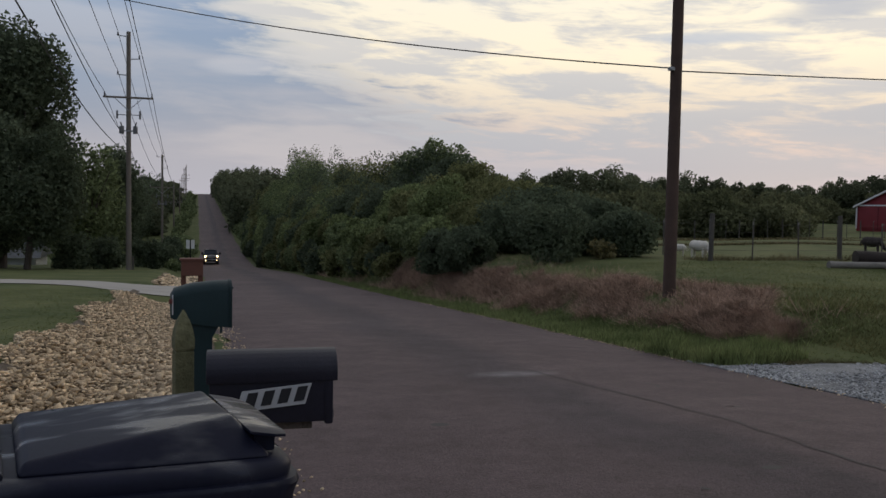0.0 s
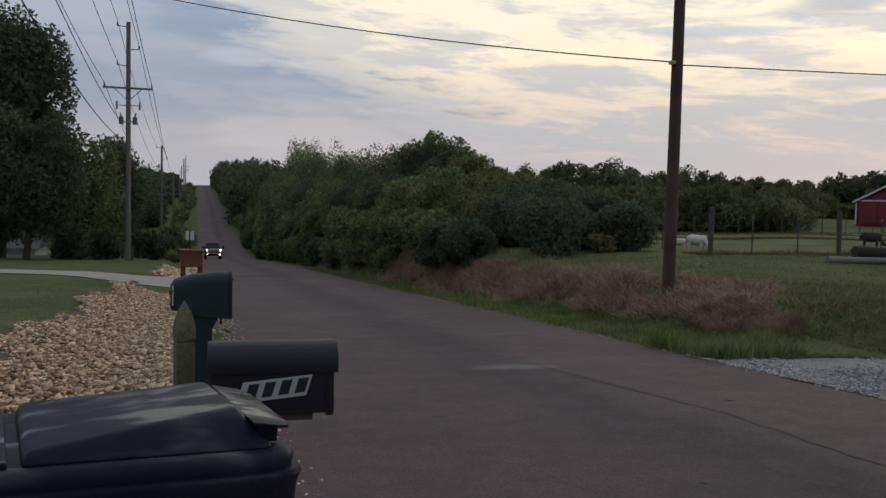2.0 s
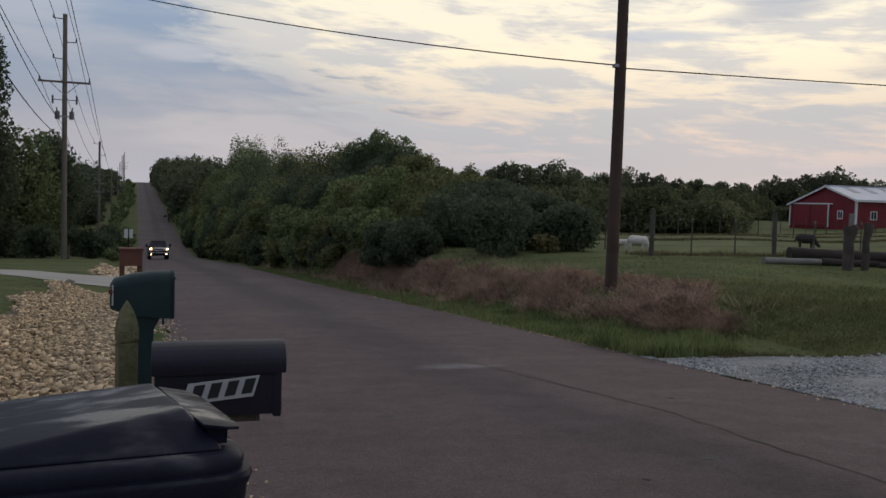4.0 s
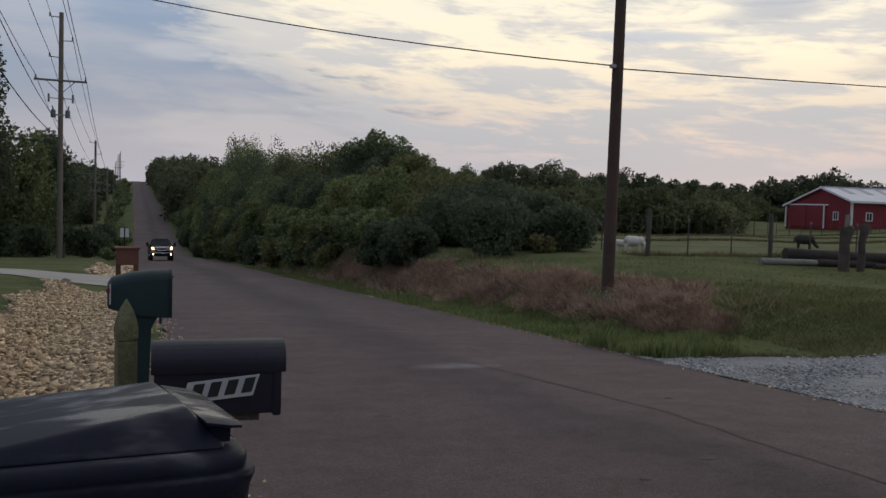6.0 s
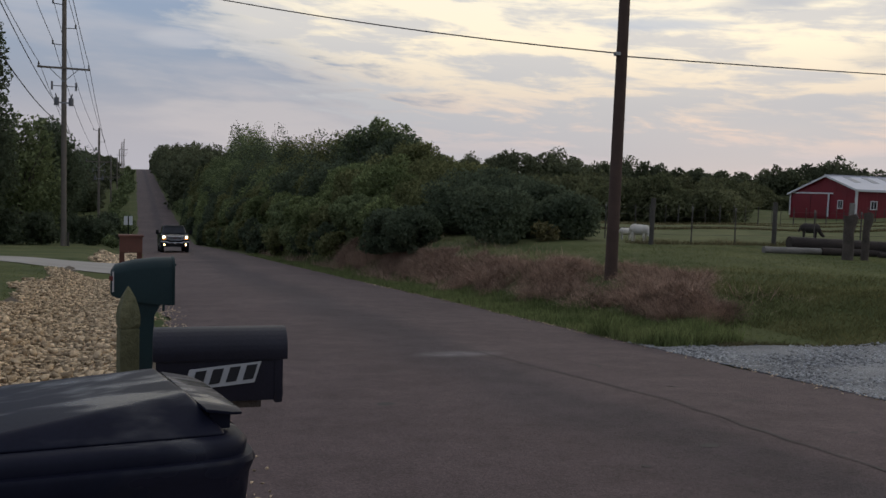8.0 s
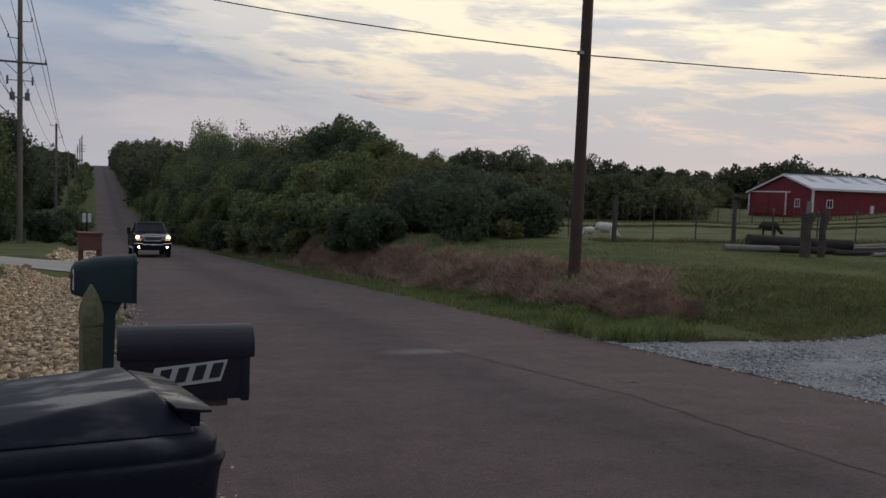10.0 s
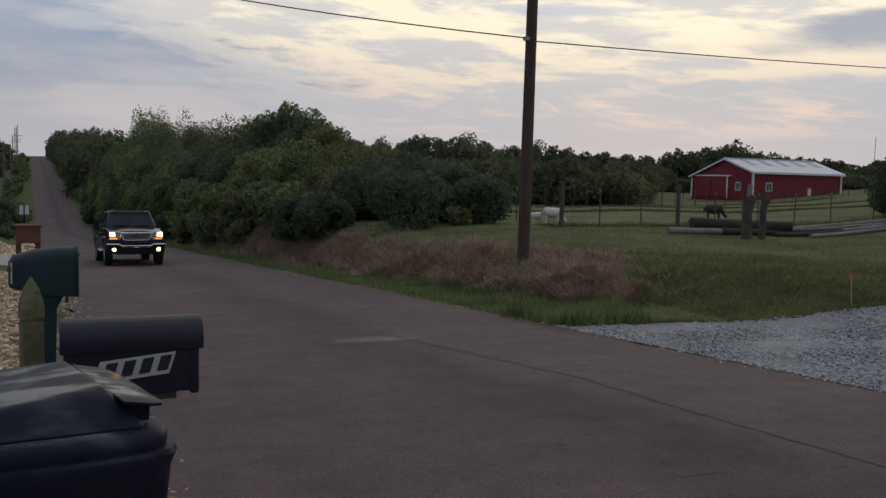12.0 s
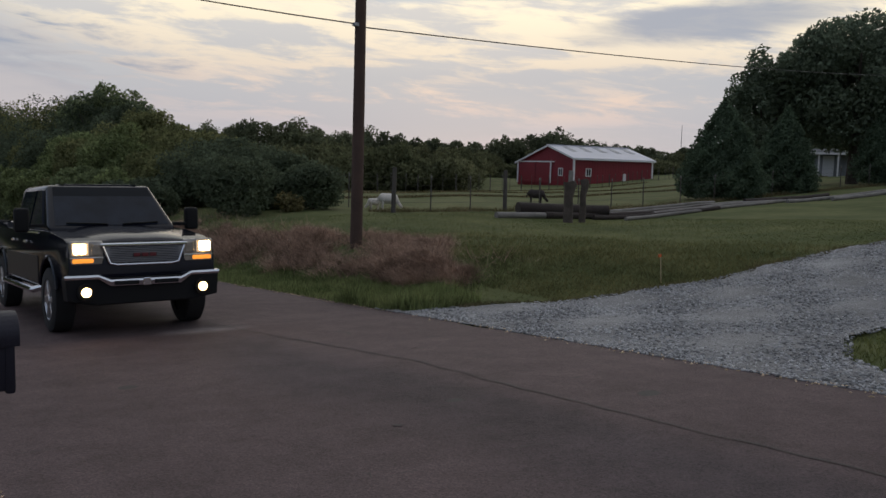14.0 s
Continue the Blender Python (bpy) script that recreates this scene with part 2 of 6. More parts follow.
M["log_pale"] = material("barkless_grey_log", (0.20, 0.185, 0.17), 0.95, var=0.4, big=1.4, fine=25, bump=0.8)
M["stake_wood"] = material("raw_pale_lath", (0.42, 0.33, 0.20), 0.9, var=0.2, big=6)
M["barn_red"] = material("red_painted_barn_steel", (0.20, 0.013, 0.022), 0.6, var=0.14, big=0.4, fine=10)
M["white_trim"] = material("white_painted_trim", (0.72, 0.70, 0.70), 0.5, var=0.06)
M["barn_roof"] = material("pale_metal_roof", (0.58, 0.58, 0.64), 0.42, metal=0.15, var=0.08, big=0.5)
M["skylight"] = material("translucent_roof_sheet", (0.24, 0.25, 0.29), 0.35, var=0.1)
M["glass_dark"] = material("dark_window_glass", (0.02, 0.022, 0.026), 0.08, var=0.1)
M["wool"] = material("white_wool", (0.66, 0.61, 0.55), 0.95, var=0.12, big=4, fine=30, bump=0.6)
M["wool_grey"] = material("shaded_grey_wool", (0.20, 0.17, 0.13), 0.95, var=0.2, big=4, fine=30, bump=0.6)
M["wool_dark"] = material("dark_brown_wool", (0.040, 0.031, 0.028), 0.95, var=0.3, big=4, fine=30, bump=0.6)
M["bin"] = material("blue_black_plastic", (0.011, 0.012, 0.024), 0.3, var=0.2, big=5, fine=90, bump=0.03)
M["box_black"] = material("black_plastic_mailbox", (0.015, 0.014, 0.024), 0.5, var=0.25, big=4, fine=80, bump=0.12, spec=0.3)
M["box_green"] = material("dark_green_plastic", (0.010, 0.026, 0.030), 0.5, var=0.2, big=3, fine=60, bump=0.06, spec=0.25)
M["plate"] = material("white_number_plate", (0.42, 0.42, 0.44), 0.6, var=0.06)
M["ink"] = material("black_ink", (0.012, 0.012, 0.016), 0.6, var=0.1)
M["post_green"] = material("mossy_treated_wood", (0.105, 0.105, 0.050), 0.95, var=0.35, big=6, fine=40, bump=0.7, second=(0.13, 0.125, 0.07))
M["brown_box"] = material("reddish_brown_wood", (0.13, 0.055, 0.040), 0.85, var=0.25, big=3, fine=30, bump=0.4)
M["flag"] = material("dull_red_flag_plastic", (0.12, 0.02, 0.02), 0.6, var=0.1)
M["orange"] = material("orange_flagging", (0.60, 0.12, 0.03), 0.7, var=0.1)
M["car"] = material("black_car_paint", (0.004, 0.005, 0.011), 0.14, var=0.1, spec=0.26)
M["trim_black"] = material("black_trim_plastic", (0.007, 0.007, 0.008), 0.6, var=0.15, spec=0.2)
# the road's reflection on the truck's lower sides, put into the colour
M["road_reflection"] = material("road_reflection_paint", (0.024, 0.023, 0.024), 0.4, var=0.08, spec=0.3)
M["chrome"] = material("chrome", (0.80, 0.80, 0.82), 0.11, metal=1.0, var=0.04)
M["grille"] = material("grey_mesh_grille", (0.20, 0.20, 0.21), 0.5, metal=0.3, var=0.2, fine=80)
M["emblem"] = material("red_emblem", (0.12, 0.010, 0.014), 0.5, var=0.05)
M["windshield"] = material("tinted_windscreen", (0.012, 0.016, 0.026), 0.05, var=0.5, big=1.6, fine=3, spec=0.14)
M["reflection_band"] = material("dim_reflection_glass", (0.008, 0.010, 0.014), 0.06, var=0.1, spec=0.07)
M["lamp"] = material("lit_headlamp", (0.9, 0.85, 0.7), 0.3, var=0.02, emit=(1.0, 0.62, 0.25), strength=32.0)
M["fog"] = material("lit_fog_lamp", (0.9, 0.85, 0.7), 0.3, var=0.02, emit=(1.0, 0.66, 0.28), strength=8.0)
M["reflector"] = material("lamp_reflector", (0.34, 0.31, 0.28), 0.22, metal=0.7, var=0.3, big=9)
# the bulb's light on the bowl, put in as weak emission
M["bloom_bowl"] = material("bloom_lamp_bowl", (0.7, 0.6, 0.45), 0.3, var=0.1, emit=(1.0, 0.62, 0.30), strength=0.35)
M["amber"] = material("lit_amber_lens", (0.6, 0.20, 0.03), 0.3, var=0.05, emit=(1.0, 0.34, 0.04), strength=0.9)
M["rubber"] = material("black_tyre_rubber", (0.014, 0.014, 0.015), 0.85, var=0.2, bump=0.3)
M["alloy"] = material("polished_alloy", (0.50, 0.50, 0.52), 0.28, metal=0.9, var=0.1)
M["sign_white"] = material("white_sign_paint", (0.62, 0.62, 0.62), 0.5, var=0.08)
M["siding"] = material("grey_shed_siding", (0.22, 0.23, 0.25), 0.7, var=0.15)
M["shed_roof"] = material("dark_shed_roof", (0.10, 0.105, 0.11), 0.8, var=0.2)
M["house_white"] = material("pale_house_siding", (0.62, 0.62, 0.64), 0.7, var=0.08)



def stain_road(m):
    """Soft dark oil bands along the lanes, broken by noise, and coarse speckle."""
    nt = m.node_tree
    N, L = nt.nodes.new, nt.links.new
    b = nt.nodes["Principled BSDF"]
    old = b.inputs["Base Color"].links[0].from_socket
    tc, sep = N("ShaderNodeTexCoord"), N("ShaderNodeSeparateXYZ")
    L(tc.outputs["Object"], sep.inputs[0])
    n = N("ShaderNodeTexNoise")
    n.inputs["Scale"].default_value, n.inputs["Detail"].default_value = 0.30, 6
    L(tc.outputs["Object"], n.inputs["Vector"])
    wob = N("ShaderNodeMath")
    wob.operation = "MULTIPLY_ADD"
    L(n.outputs["Fac"], wob.inputs[0])
    wob.inputs[1].default_value = 1.8
    L(sep.outputs[0], wob.inputs[2])
    r = N("ShaderNodeValToRGB")
    scale = N("ShaderNodeMath")
    scale.operation = "DIVIDE"
    L(wob.outputs[0], scale.inputs[0])
    scale.inputs[1].default_value = 9.0
    L(scale.outputs[0], r.inputs[0])
    e = r.color_ramp.elements
    for p in (0.3, 0.4, 0.5):
        e.new(p)
    for el, (p, c) in zip(e, [(0.42, (1, 1, 1)), (0.50, (0.70, 0.73, 0.78)), (0.57, (0.64, 0.68, 0.74)), (0.64, (1, 1, 1)), (1.0, (1, 1, 1))]):
        el.position, el.color = p, (*c, 1)
    sp = N("ShaderNodeTexVoronoi")
    sp.inputs["Scale"].default_value = 85
    L(tc.outputs["Object"], sp.inputs["Vector"])
    r2 = N("ShaderNodeValToRGB")
    L(sp.outputs["Color"], r2.inputs[0])
    r2.color_ramp.elements[0].color, r2.color_ramp.elements[1].color = (0.62, 0.62, 0.62, 1), (1.42, 1.36, 1.30, 1)
    blot = N("ShaderNodeTexNoise")
    blot.inputs["Scale"].default_value, blot.inputs["Detail"].default_value, blot.inputs["Roughness"].default_value = 2.4, 9, 0.72
    L(tc.outputs["Object"], blot.inputs["Vector"])
    r3 = N("ShaderNodeValToRGB")
    L(blot.outputs["Fac"], r3.inputs[0])
    for el, (p, c) in zip(r3.color_ramp.elements, [(0.36, 0.76), (0.62, 1.12)]):
        el.position, el.color = p, (c, c, c, 1)
    x0, x1, x2 = N("ShaderNodeMix"), N("ShaderNodeMix"), N("ShaderNodeMix")
    for x in (x0, x1, x2):
        x.data_type, x.blend_type = "RGBA", "MULTIPLY"
        x.inputs[0].default_value = 1.0
    L(old, x0.inputs[6]), L(r3.outputs[0], x0.inputs[7])
    L(x0.outputs[2], x1.inputs[6]), L(r.outputs[0], x1.inputs[7])
    L(x1.outputs[2], x2.inputs[6]), L(r2.outputs[0], x2.inputs[7])
    # a soft pale smear at one spot, broken by noise
    mp = N("ShaderNodeMapping")
    mp.inputs["Location"].default_value = (-4.1 / 0.75, -10.6 / 0.34, 0)
    mp.inputs["Scale"].default_value = (1 / 0.75, 1 / 0.34, 0)
    L(tc.outputs["Object"], mp.inputs[0])
    gr = N("ShaderNodeTexGradient")
    gr.gradient_type = "SPHERICAL"
    L(mp.outputs[0], gr.inputs[0])
    n3 = N("ShaderNodeTexNoise")
    n3.inputs["Scale"].default_value = 5.0
    L(tc.outputs["Object"], n3.inputs["Vector"])
    amount = N("ShaderNodeMath")
    amount.operation = "MULTIPLY"
    L(gr.outputs["Fac"], amount.inputs[0]), L(n3.outputs["Fac"], amount.inputs[1])
    x3 = N("ShaderNodeMix")
    x3.data_type = "RGBA"
    L(amount.outputs[0], x3.inputs[0]), L(x2.outputs[2], x3.inputs[6])
    x3.inputs[7].default_value = (0.30, 0.28, 0.29, 1)
    L(x3.outputs[2], b.inputs["Base Color"])




def streak_plastic(m):
    """Glossy streaks and dull dusty patches on moulded plastic."""
    nt = m.node_tree
    N, L = nt.nodes.new, nt.links.new
    b = nt.nodes["Principled BSDF"]
    tc, mp, n = N("ShaderNodeTexCoord"), N("ShaderNodeMapping"), N("ShaderNodeTexNoise")
    mp.inputs["Scale"].default_value = (2.2, 6.5, 3.0)
    mp.inputs["Rotation"].default_value = (0, 0, radians(14))
    L(tc.outputs["Object"], mp.inputs[0]), L(mp.outputs[0], n.inputs["Vector"])
    n.inputs["Scale"].default_value, n.inputs["Detail"].default_value = 1.5, 4
    for socket, lo, hi in (("Roughness", 0.46, 0.20), ("Specular IOR Level", 0.10, 0.42)):
        r = N("ShaderNodeMapRange")
        r.interpolation_type = "SMOOTHSTEP"
        L(n.outputs["Fac"], r.inputs[0])
        r.inputs[1].default_value, r.inputs[2].default_value = 0.47, 0.60
        r.inputs[3].default_value, r.inputs[4].default_value = lo, hi
        L(r.outputs[0], b.inputs[socket])


streak_plastic(M["bin"])
stain_road(M["asphalt"])

# ---------------------------------------------------------------- mesh helpers


def mesh_from(name, bm, mat, smooth=False, angle=None):
    me = bpy.data.meshes.new(name)
    bm.normal_update()
    bm.to_mesh(me)
    bm.free()
    mats = mat if isinstance(mat, (list, tuple)) else [mat]
    for k in mats:
        me.materials.append(k)
    if smooth:
        me.shade_smooth()
        if angle:
            me.set_sharp_from_angle(angle=radians(angle))
    return me


def part(name, bm, mat, parent=None, label="", at=None, smooth=False, angle=35):
    """One mesh object, under a thing or a part."""
    ob = new(name, mesh_from(name, bm, mat, smooth, angle))
    if parent is not None:
        ob.parent = parent
    if at is not None:
        ob.matrix_basis = at
    if label:
        ob["label"] = label
    return ob


def empty(name, m, label, category, group="", kind=""):
    ob = new(name)
    ob.empty_display_size = 0.2
    ob.matrix_basis = m
    return tagged(ob, label, category, group, kind)


def box(sx, sy, sz, at=(0, 0, 0), bevel=0.0, bm=None, m=None, seg=2):
    """A box with its centre at `at`, edges rounded."""
    b2 = bmesh.new()
    bmesh.ops.create_cube(b2, size=1)
    bmesh.ops.scale(b2, vec=(sx, sy, sz), verts=b2.verts)
    if bevel:
        bmesh.ops.bevel(b2, geom=b2.edges[:], offset=bevel, segments=seg, affect="EDGES", profile=0.6)
    bmesh.ops.translate(b2, vec=at, verts=b2.verts)
    if m is not None:
        bmesh.ops.transform(b2, matrix=m, verts=b2.verts)
    return join(bm, b2)


def join(bm, b2):
    if bm is None:
        return b2
    me = bpy.data.meshes.new("tmp")
    b2.to_mesh(me)
    b2.free()
    bm.from_mesh(me)
    bpy.data.meshes.remove(me)
    return bm


def rod(p, q, r1, r2=None, seg=10, bm=None, caps=True):
    """A tapered round bar from p to q."""
    p, q = Vector(p), Vector(q)
    b2 = bmesh.new()
    bmesh.ops.create_cone(b2, cap_ends=caps, segments=seg, radius1=r1, radius2=r1 if r2 is None else r2, depth=(q - p).length)
    rot = (q - p).to_track_quat("Z", "Y").to_matrix().to_4x4()
    bmesh.ops.transform(b2, matrix=Matrix.Translation((p + q) / 2) @ rot, verts=b2.verts)
    return join(bm, b2)


def tube(points, r, seg=6, bm=None):
    """A bent bar or cable through points."""
    bm = bm or bmesh.new()
    pts = [Vector(p) for p in points]
    rings = []
    for i, p in enumerate(pts):
        d = (pts[min(i + 1, len(pts) - 1)] - pts[max(i - 1, 0)]).normalized()
        u = d.cross(Vector((0, 0, 1)))
        u = u.normalized() if u.length > 1e-4 else Vector((1, 0, 0))
        v = u.cross(d)
        rr = r[i] if isinstance(r, (list, tuple)) else r
        rings.append([bm.verts.new(p + (u * math.cos(2 * math.pi * k / seg) + v * math.sin(2 * math.pi * k / seg)) * rr) for k in range(seg)])
    for a, b in zip(rings, rings[1:]):
        for k in range(seg):
            bm.faces.new((a[k], a[(k + 1) % seg], b[(k + 1) % seg], b[k]))
    bm.faces.new(rings[0][::-1]), bm.faces.new(rings[-1])
    return bm


def prism(outline, axis, lo, hi, bevel=0.0, bm=None):
    """An outline (pairs) swept along an axis 'x', 'y' or 'z' from lo to hi."""
    b2 = bmesh.new()

    def at(a, b, c):
        return {"x": (c, a, b), "y": (a, c, b), "z": (a, b, c)}[axis]
    lower = [b2.verts.new(at(a, b, lo)) for a, b in outline]
    upper = [b2.verts.new(at(a, b, hi)) for a, b in outline]
    n = len(outline)
    for k in range(n):
        b2.faces.new((lower[k], lower[(k + 1) % n], upper[(k + 1) % n], upper[k]))
    b2.faces.new(lower[::-1]), b2.faces.new(upper)
    bmesh.ops.recalc_face_normals(b2, faces=b2.faces)
    if bevel:
        bmesh.ops.bevel(b2, geom=b2.edges[:], offset=bevel, segments=2, affect="EDGES", profile=0.6)
    return join(bm, b2)


def mass(name, verts, faces, mat, parent=None, smooth=False):
    """Many small pieces as one mesh, from arrays."""
    me = bpy.data.meshes.new(name)
    verts, faces = np.asarray(verts, np.float32), np.asarray(faces, np.int32)
    k = faces.shape[1]
    me.vertices.add(len(verts))
    me.vertices.foreach_set("co", verts.ravel())
    me.loops.add(faces.size)
    me.loops.foreach_set("vertex_index", faces.ravel())
    me.polygons.add(len(faces))
    me.polygons.foreach_set("loop_start", np.arange(0, faces.size, k, dtype=np.int32))
    me.update(calc_edges=True)
    me.materials.append(mat)
    if smooth:
        me.shade_smooth()
    ob = new(name, me)
    if parent is not None:
        ob.parent = parent
    return ob


def unit_vectors(rng, n):
    v = rng.normal(size=(n, 3))
    return v / np.linalg.norm(v, axis=1)[:, None]


def leaf_cards(rng, centres, size):
    """Small pointed leaf sprays, one blade each."""
    n = len(centres)
    u = unit_vectors(rng, n)
    w = np.cross(u, unit_vectors(rng, n))
    w /= np.linalg.norm(w, axis=1)[:, None]
    s = size * rng.uniform(0.55, 1.35, n)[:, None]
    v = np.empty((n, 3, 3))
    v[:, 0] = centres + u * s
    v[:, 1], v[:, 2] = centres - u * s * 0.7 + w * s * 0.62, centres - u * s * 0.7 - w * s * 0.62
    return v.reshape(-1, 3), np.arange(3 * n).reshape(n, 3)


def blades(rng, base, height, width, lean):
    """Grass blades: one narrow triangle each."""
    n = len(base)
    a = rng.uniform(0, 2 * math.pi, n)
    h = height * rng.uniform(0.5, 1.3, n)
    side = np.stack([np.cos(a), np.sin(a), np.zeros(n)], 1) * (width * rng.uniform(0.6, 1.3, n))[:, None]
    tip = base + np.stack([rng.normal(0, lean, n) * h, rng.normal(0, lean, n) * h, h], 1)
    v = np.empty((n, 3, 3))
    v[:, 0], v[:, 1], v[:, 2] = base - side, base + side, tip
    return v.reshape(-1, 3), np.arange(3 * n).reshape(n, 3)
# ---------------------------------------------------------------- the lie of the land
ROAD_L, ROAD_R = 0.45, 7.3
PROFILE_Y = [-400, -60, 0, 11, 21.4, 31, 43.5, 60.7, 77.6, 95, 110, 130, 150, 200, 300, 400, 460, 500, 700, 4000]
PROFILE_Z = [9, 2.2, 0, -0.64, -1.22, -1.78, -2.47, -3.41, -4.40, -5.48, -6.4, -6.8, -6.5, -4.55, -0.1, 4.2, 6.4, 6.5, 2, 0]


def smooth01(a, b, t):
    k = np.clip((t - a) / (b - a), 0, 1)
    return k * k * (3 - 2 * k)


def road_z(y):
    return np.interp(y, PROFILE_Y, PROFILE_Z)


def ground_z(x, y):
    """Height of the land, without the road's own slab."""
    x, y = np.asarray(x, float), np.asarray(y, float)
    r = road_z(y)
    # right: a bank up to a level field that rises towards the shed
    lift = np.maximum(0, x - 0.95 * y - 3)
    field = 0.06 * lift * lift / (lift + 4)
    field = np.minimum(field, 4.5) - 0.3 * smooth01(10, -40, y)
    down = smooth01(32, 110, y) * (1 - smooth01(30, 95, x)) * (1 - smooth01(300, 420, y))
    field = field * (1 - down) + (r + 1.2) * down
    field = field + 0.05 * np.sin(x * 0.45 + 1.0) * np.sin(y * 0.38) * smooth01(12, 20, x)
    width = 9.5 + (2.0 - 9.5) * smooth01(8.3, 13.5, y)
    start = 7.5 + 0.7 * smooth01(9, 12, y)
    t = 0.76 * smooth01(0, 1, (x - start) / width) + 0.24 * smooth01(0, 1, (x - start) / np.maximum(width, 6.5))
    right = r - 0.03 + (field - r + 0.03) * t
    # left: stone-filled ditch, then lawn
    out = np.maximum(0, ROAD_L - x)
    lawn = r + 0.30 + 0.012 * np.minimum(np.maximum(0, -2.6 - x), 60)
    ditch = r - 0.03 - 0.13 * smooth01(0.5, 1.4, out)
    left = ditch + (lawn - ditch) * smooth01(1.5, 3.1, out)
    z = np.where(x > 4, right, left)
    # far land comes back to level
    far = smooth01(260, 700, np.hypot(x, y)) * smooth01(20, 200, np.abs(x - 4))
    return z * (1 - far) + far * 1.0

# ---------------------------------------------------------------- ground, road, drives


def sheet(name, xs, ys, height, mat, label, category, smooth=True):
    gx, gy = np.meshgrid(xs, ys)
    v = np.stack([gx, gy, height(gx, gy)], -1).reshape(-1, 3)
    nx, ny = len(xs), len(ys)
    i = (np.arange(ny - 1)[:, None] * nx + np.arange(nx - 1)[None]).ravel()
    f = np.stack([i, i + 1, i + nx + 1, i + nx], 1)
    return tagged(mass(name, v, f, mat, smooth=smooth), label, category, kind="structure")


def steps(*spans):
    out = []
    for a, b, s in spans:
        out += list(np.arange(a, b, s))
    return np.array(out + [spans[-1][1]])


def house_drive_z(x, y):
    return road_z(y) + 0.02 + 0.34 * smooth01(0.6, -5.0, x) + 0.012 * np.maximum(0, -2.6 - x)


HD_X, HD_NEAR, HD_FAR = [-16, -6, -3, -1.5, 0.7], [41.0, 36.8, 33.4, 32.2, 31.0], [45.5, 41.2, 40.0, 40.6, 42.5]


def land(x, y):
    z = ground_z(x, y)
    under = (x > ROAD_L + 0.1) & (x < ROAD_R - 0.1)
    z = np.where(under, road_z(y) - 0.12, z)
    drive = smooth01(6.9, 7.6, x) * smooth01(26, 22, x) * smooth01(3.2, 4.2, y) * smooth01(10.6, 9.0, y)
    slab = (x > -16) & (x < 0.6) & (y > np.interp(x, HD_X, HD_NEAR) - 0.7) & (y < np.interp(x, HD_X, HD_FAR) + 0.7)
    z = np.where(slab, house_drive_z(x, y) - 0.03, z)
    return z - 0.05 * drive


GX = steps((-3000, -200, 400), (-200, -40, 16), (-40, -6, 2), (-6, 14, 0.25), (14, 28, 0.5), (28, 40, 1.0), (40, 120, 5), (120, 400, 40), (400, 3000, 400))
GY = steps((-1500, -60, 240), (-60, -4, 4), (-4, 6, 0.5), (6, 24, 0.25), (24, 45, 0.5), (45, 140, 2.5), (140, 560, 12), (560, 3200, 240))
sheet("ground", GX, GY, land, M["grass"], "uneven mown grass land beside the road, patchy green", "grass")


def crown_height(x, y):
    mid = (ROAD_L + ROAD_R) / 2
    return road_z(y) + 0.03 * (1 - ((x - mid) / 3.43) ** 2) - 0.035


RX = np.linspace(ROAD_L, ROAD_R, 15)
RY = steps((-60, -4, 4), (-4, 6, 0.5), (6, 24, 0.25), (24, 45, 0.5), (45, 140, 2.5), (140, 520, 10))
# the road: its edges wander a little
gx, gy = np.meshgrid(RX, RY)
wob = 0.10 * np.sin(gy * 0.9) + 0.07 * np.sin(gy * 2.3 + 1) + 0.05 * np.sin(gy * 5.1)
gx = gx + wob * ((gx < RX[0] + 0.01) * 1.0 - (gx > RX[-1] - 0.01) * 1.0)
rv = np.stack([gx, gy, crown_height(gx, gy) + 0.01], -1).reshape(-1, 3)
ri = (np.arange(len(RY) - 1)[:, None] * 15 + np.arange(14)[None]).ravel()
road = tagged(mass("road", rv, np.stack([ri, ri + 1, ri + 16, ri + 15], 1), M["asphalt"], smooth=True),
              "worn brownish-grey country road of old asphalt, unmarked", "road", kind="structure")


def crack(points, w):
    """A thin wandering crack, filled dark, on the road."""
    pts = []
    for (x0, y0), (x1, y1) in zip(points, points[1:]):
        n = max(2, int(math.hypot(x1 - x0, y1 - y0) / 0.09))
        pts += [(x0 + (x1 - x0) * k / n, y0 + (y1 - y0) * k / n) for k in range(n)]
    vs = []
    for x, y in pts:
        x += 0.05 * noise.noise(Vector((x * 3, y * 3, 0))) + 0.025 * noise.noise(Vector((x * 11, y * 11, 3)))
        y += 0.03 * noise.noise(Vector((x * 9, y * 9, 7)))
        ww = w * (0.5 + 0.9 * abs(noise.noise(Vector((x * 5, y * 5, 2)))) * 1.6)
        z = float(crown_height(np.array(x), np.array(y))) + 0.016
        vs += [(x - ww, y - ww * 0.5, z), (x + ww, y + ww * 0.5, z)]
    i = np.arange(0, len(vs) - 2, 2)
    mass("crack", vs, np.stack([i, i + 1, i + 3, i + 2], 1), M["crack"], parent=road)


crack([(4.95, -2), (4.92, 2), (4.90, 5), (4.94, 7), (4.80, 8.2), (4.55, 9.8), (4.35, 11.4)], 0.012)
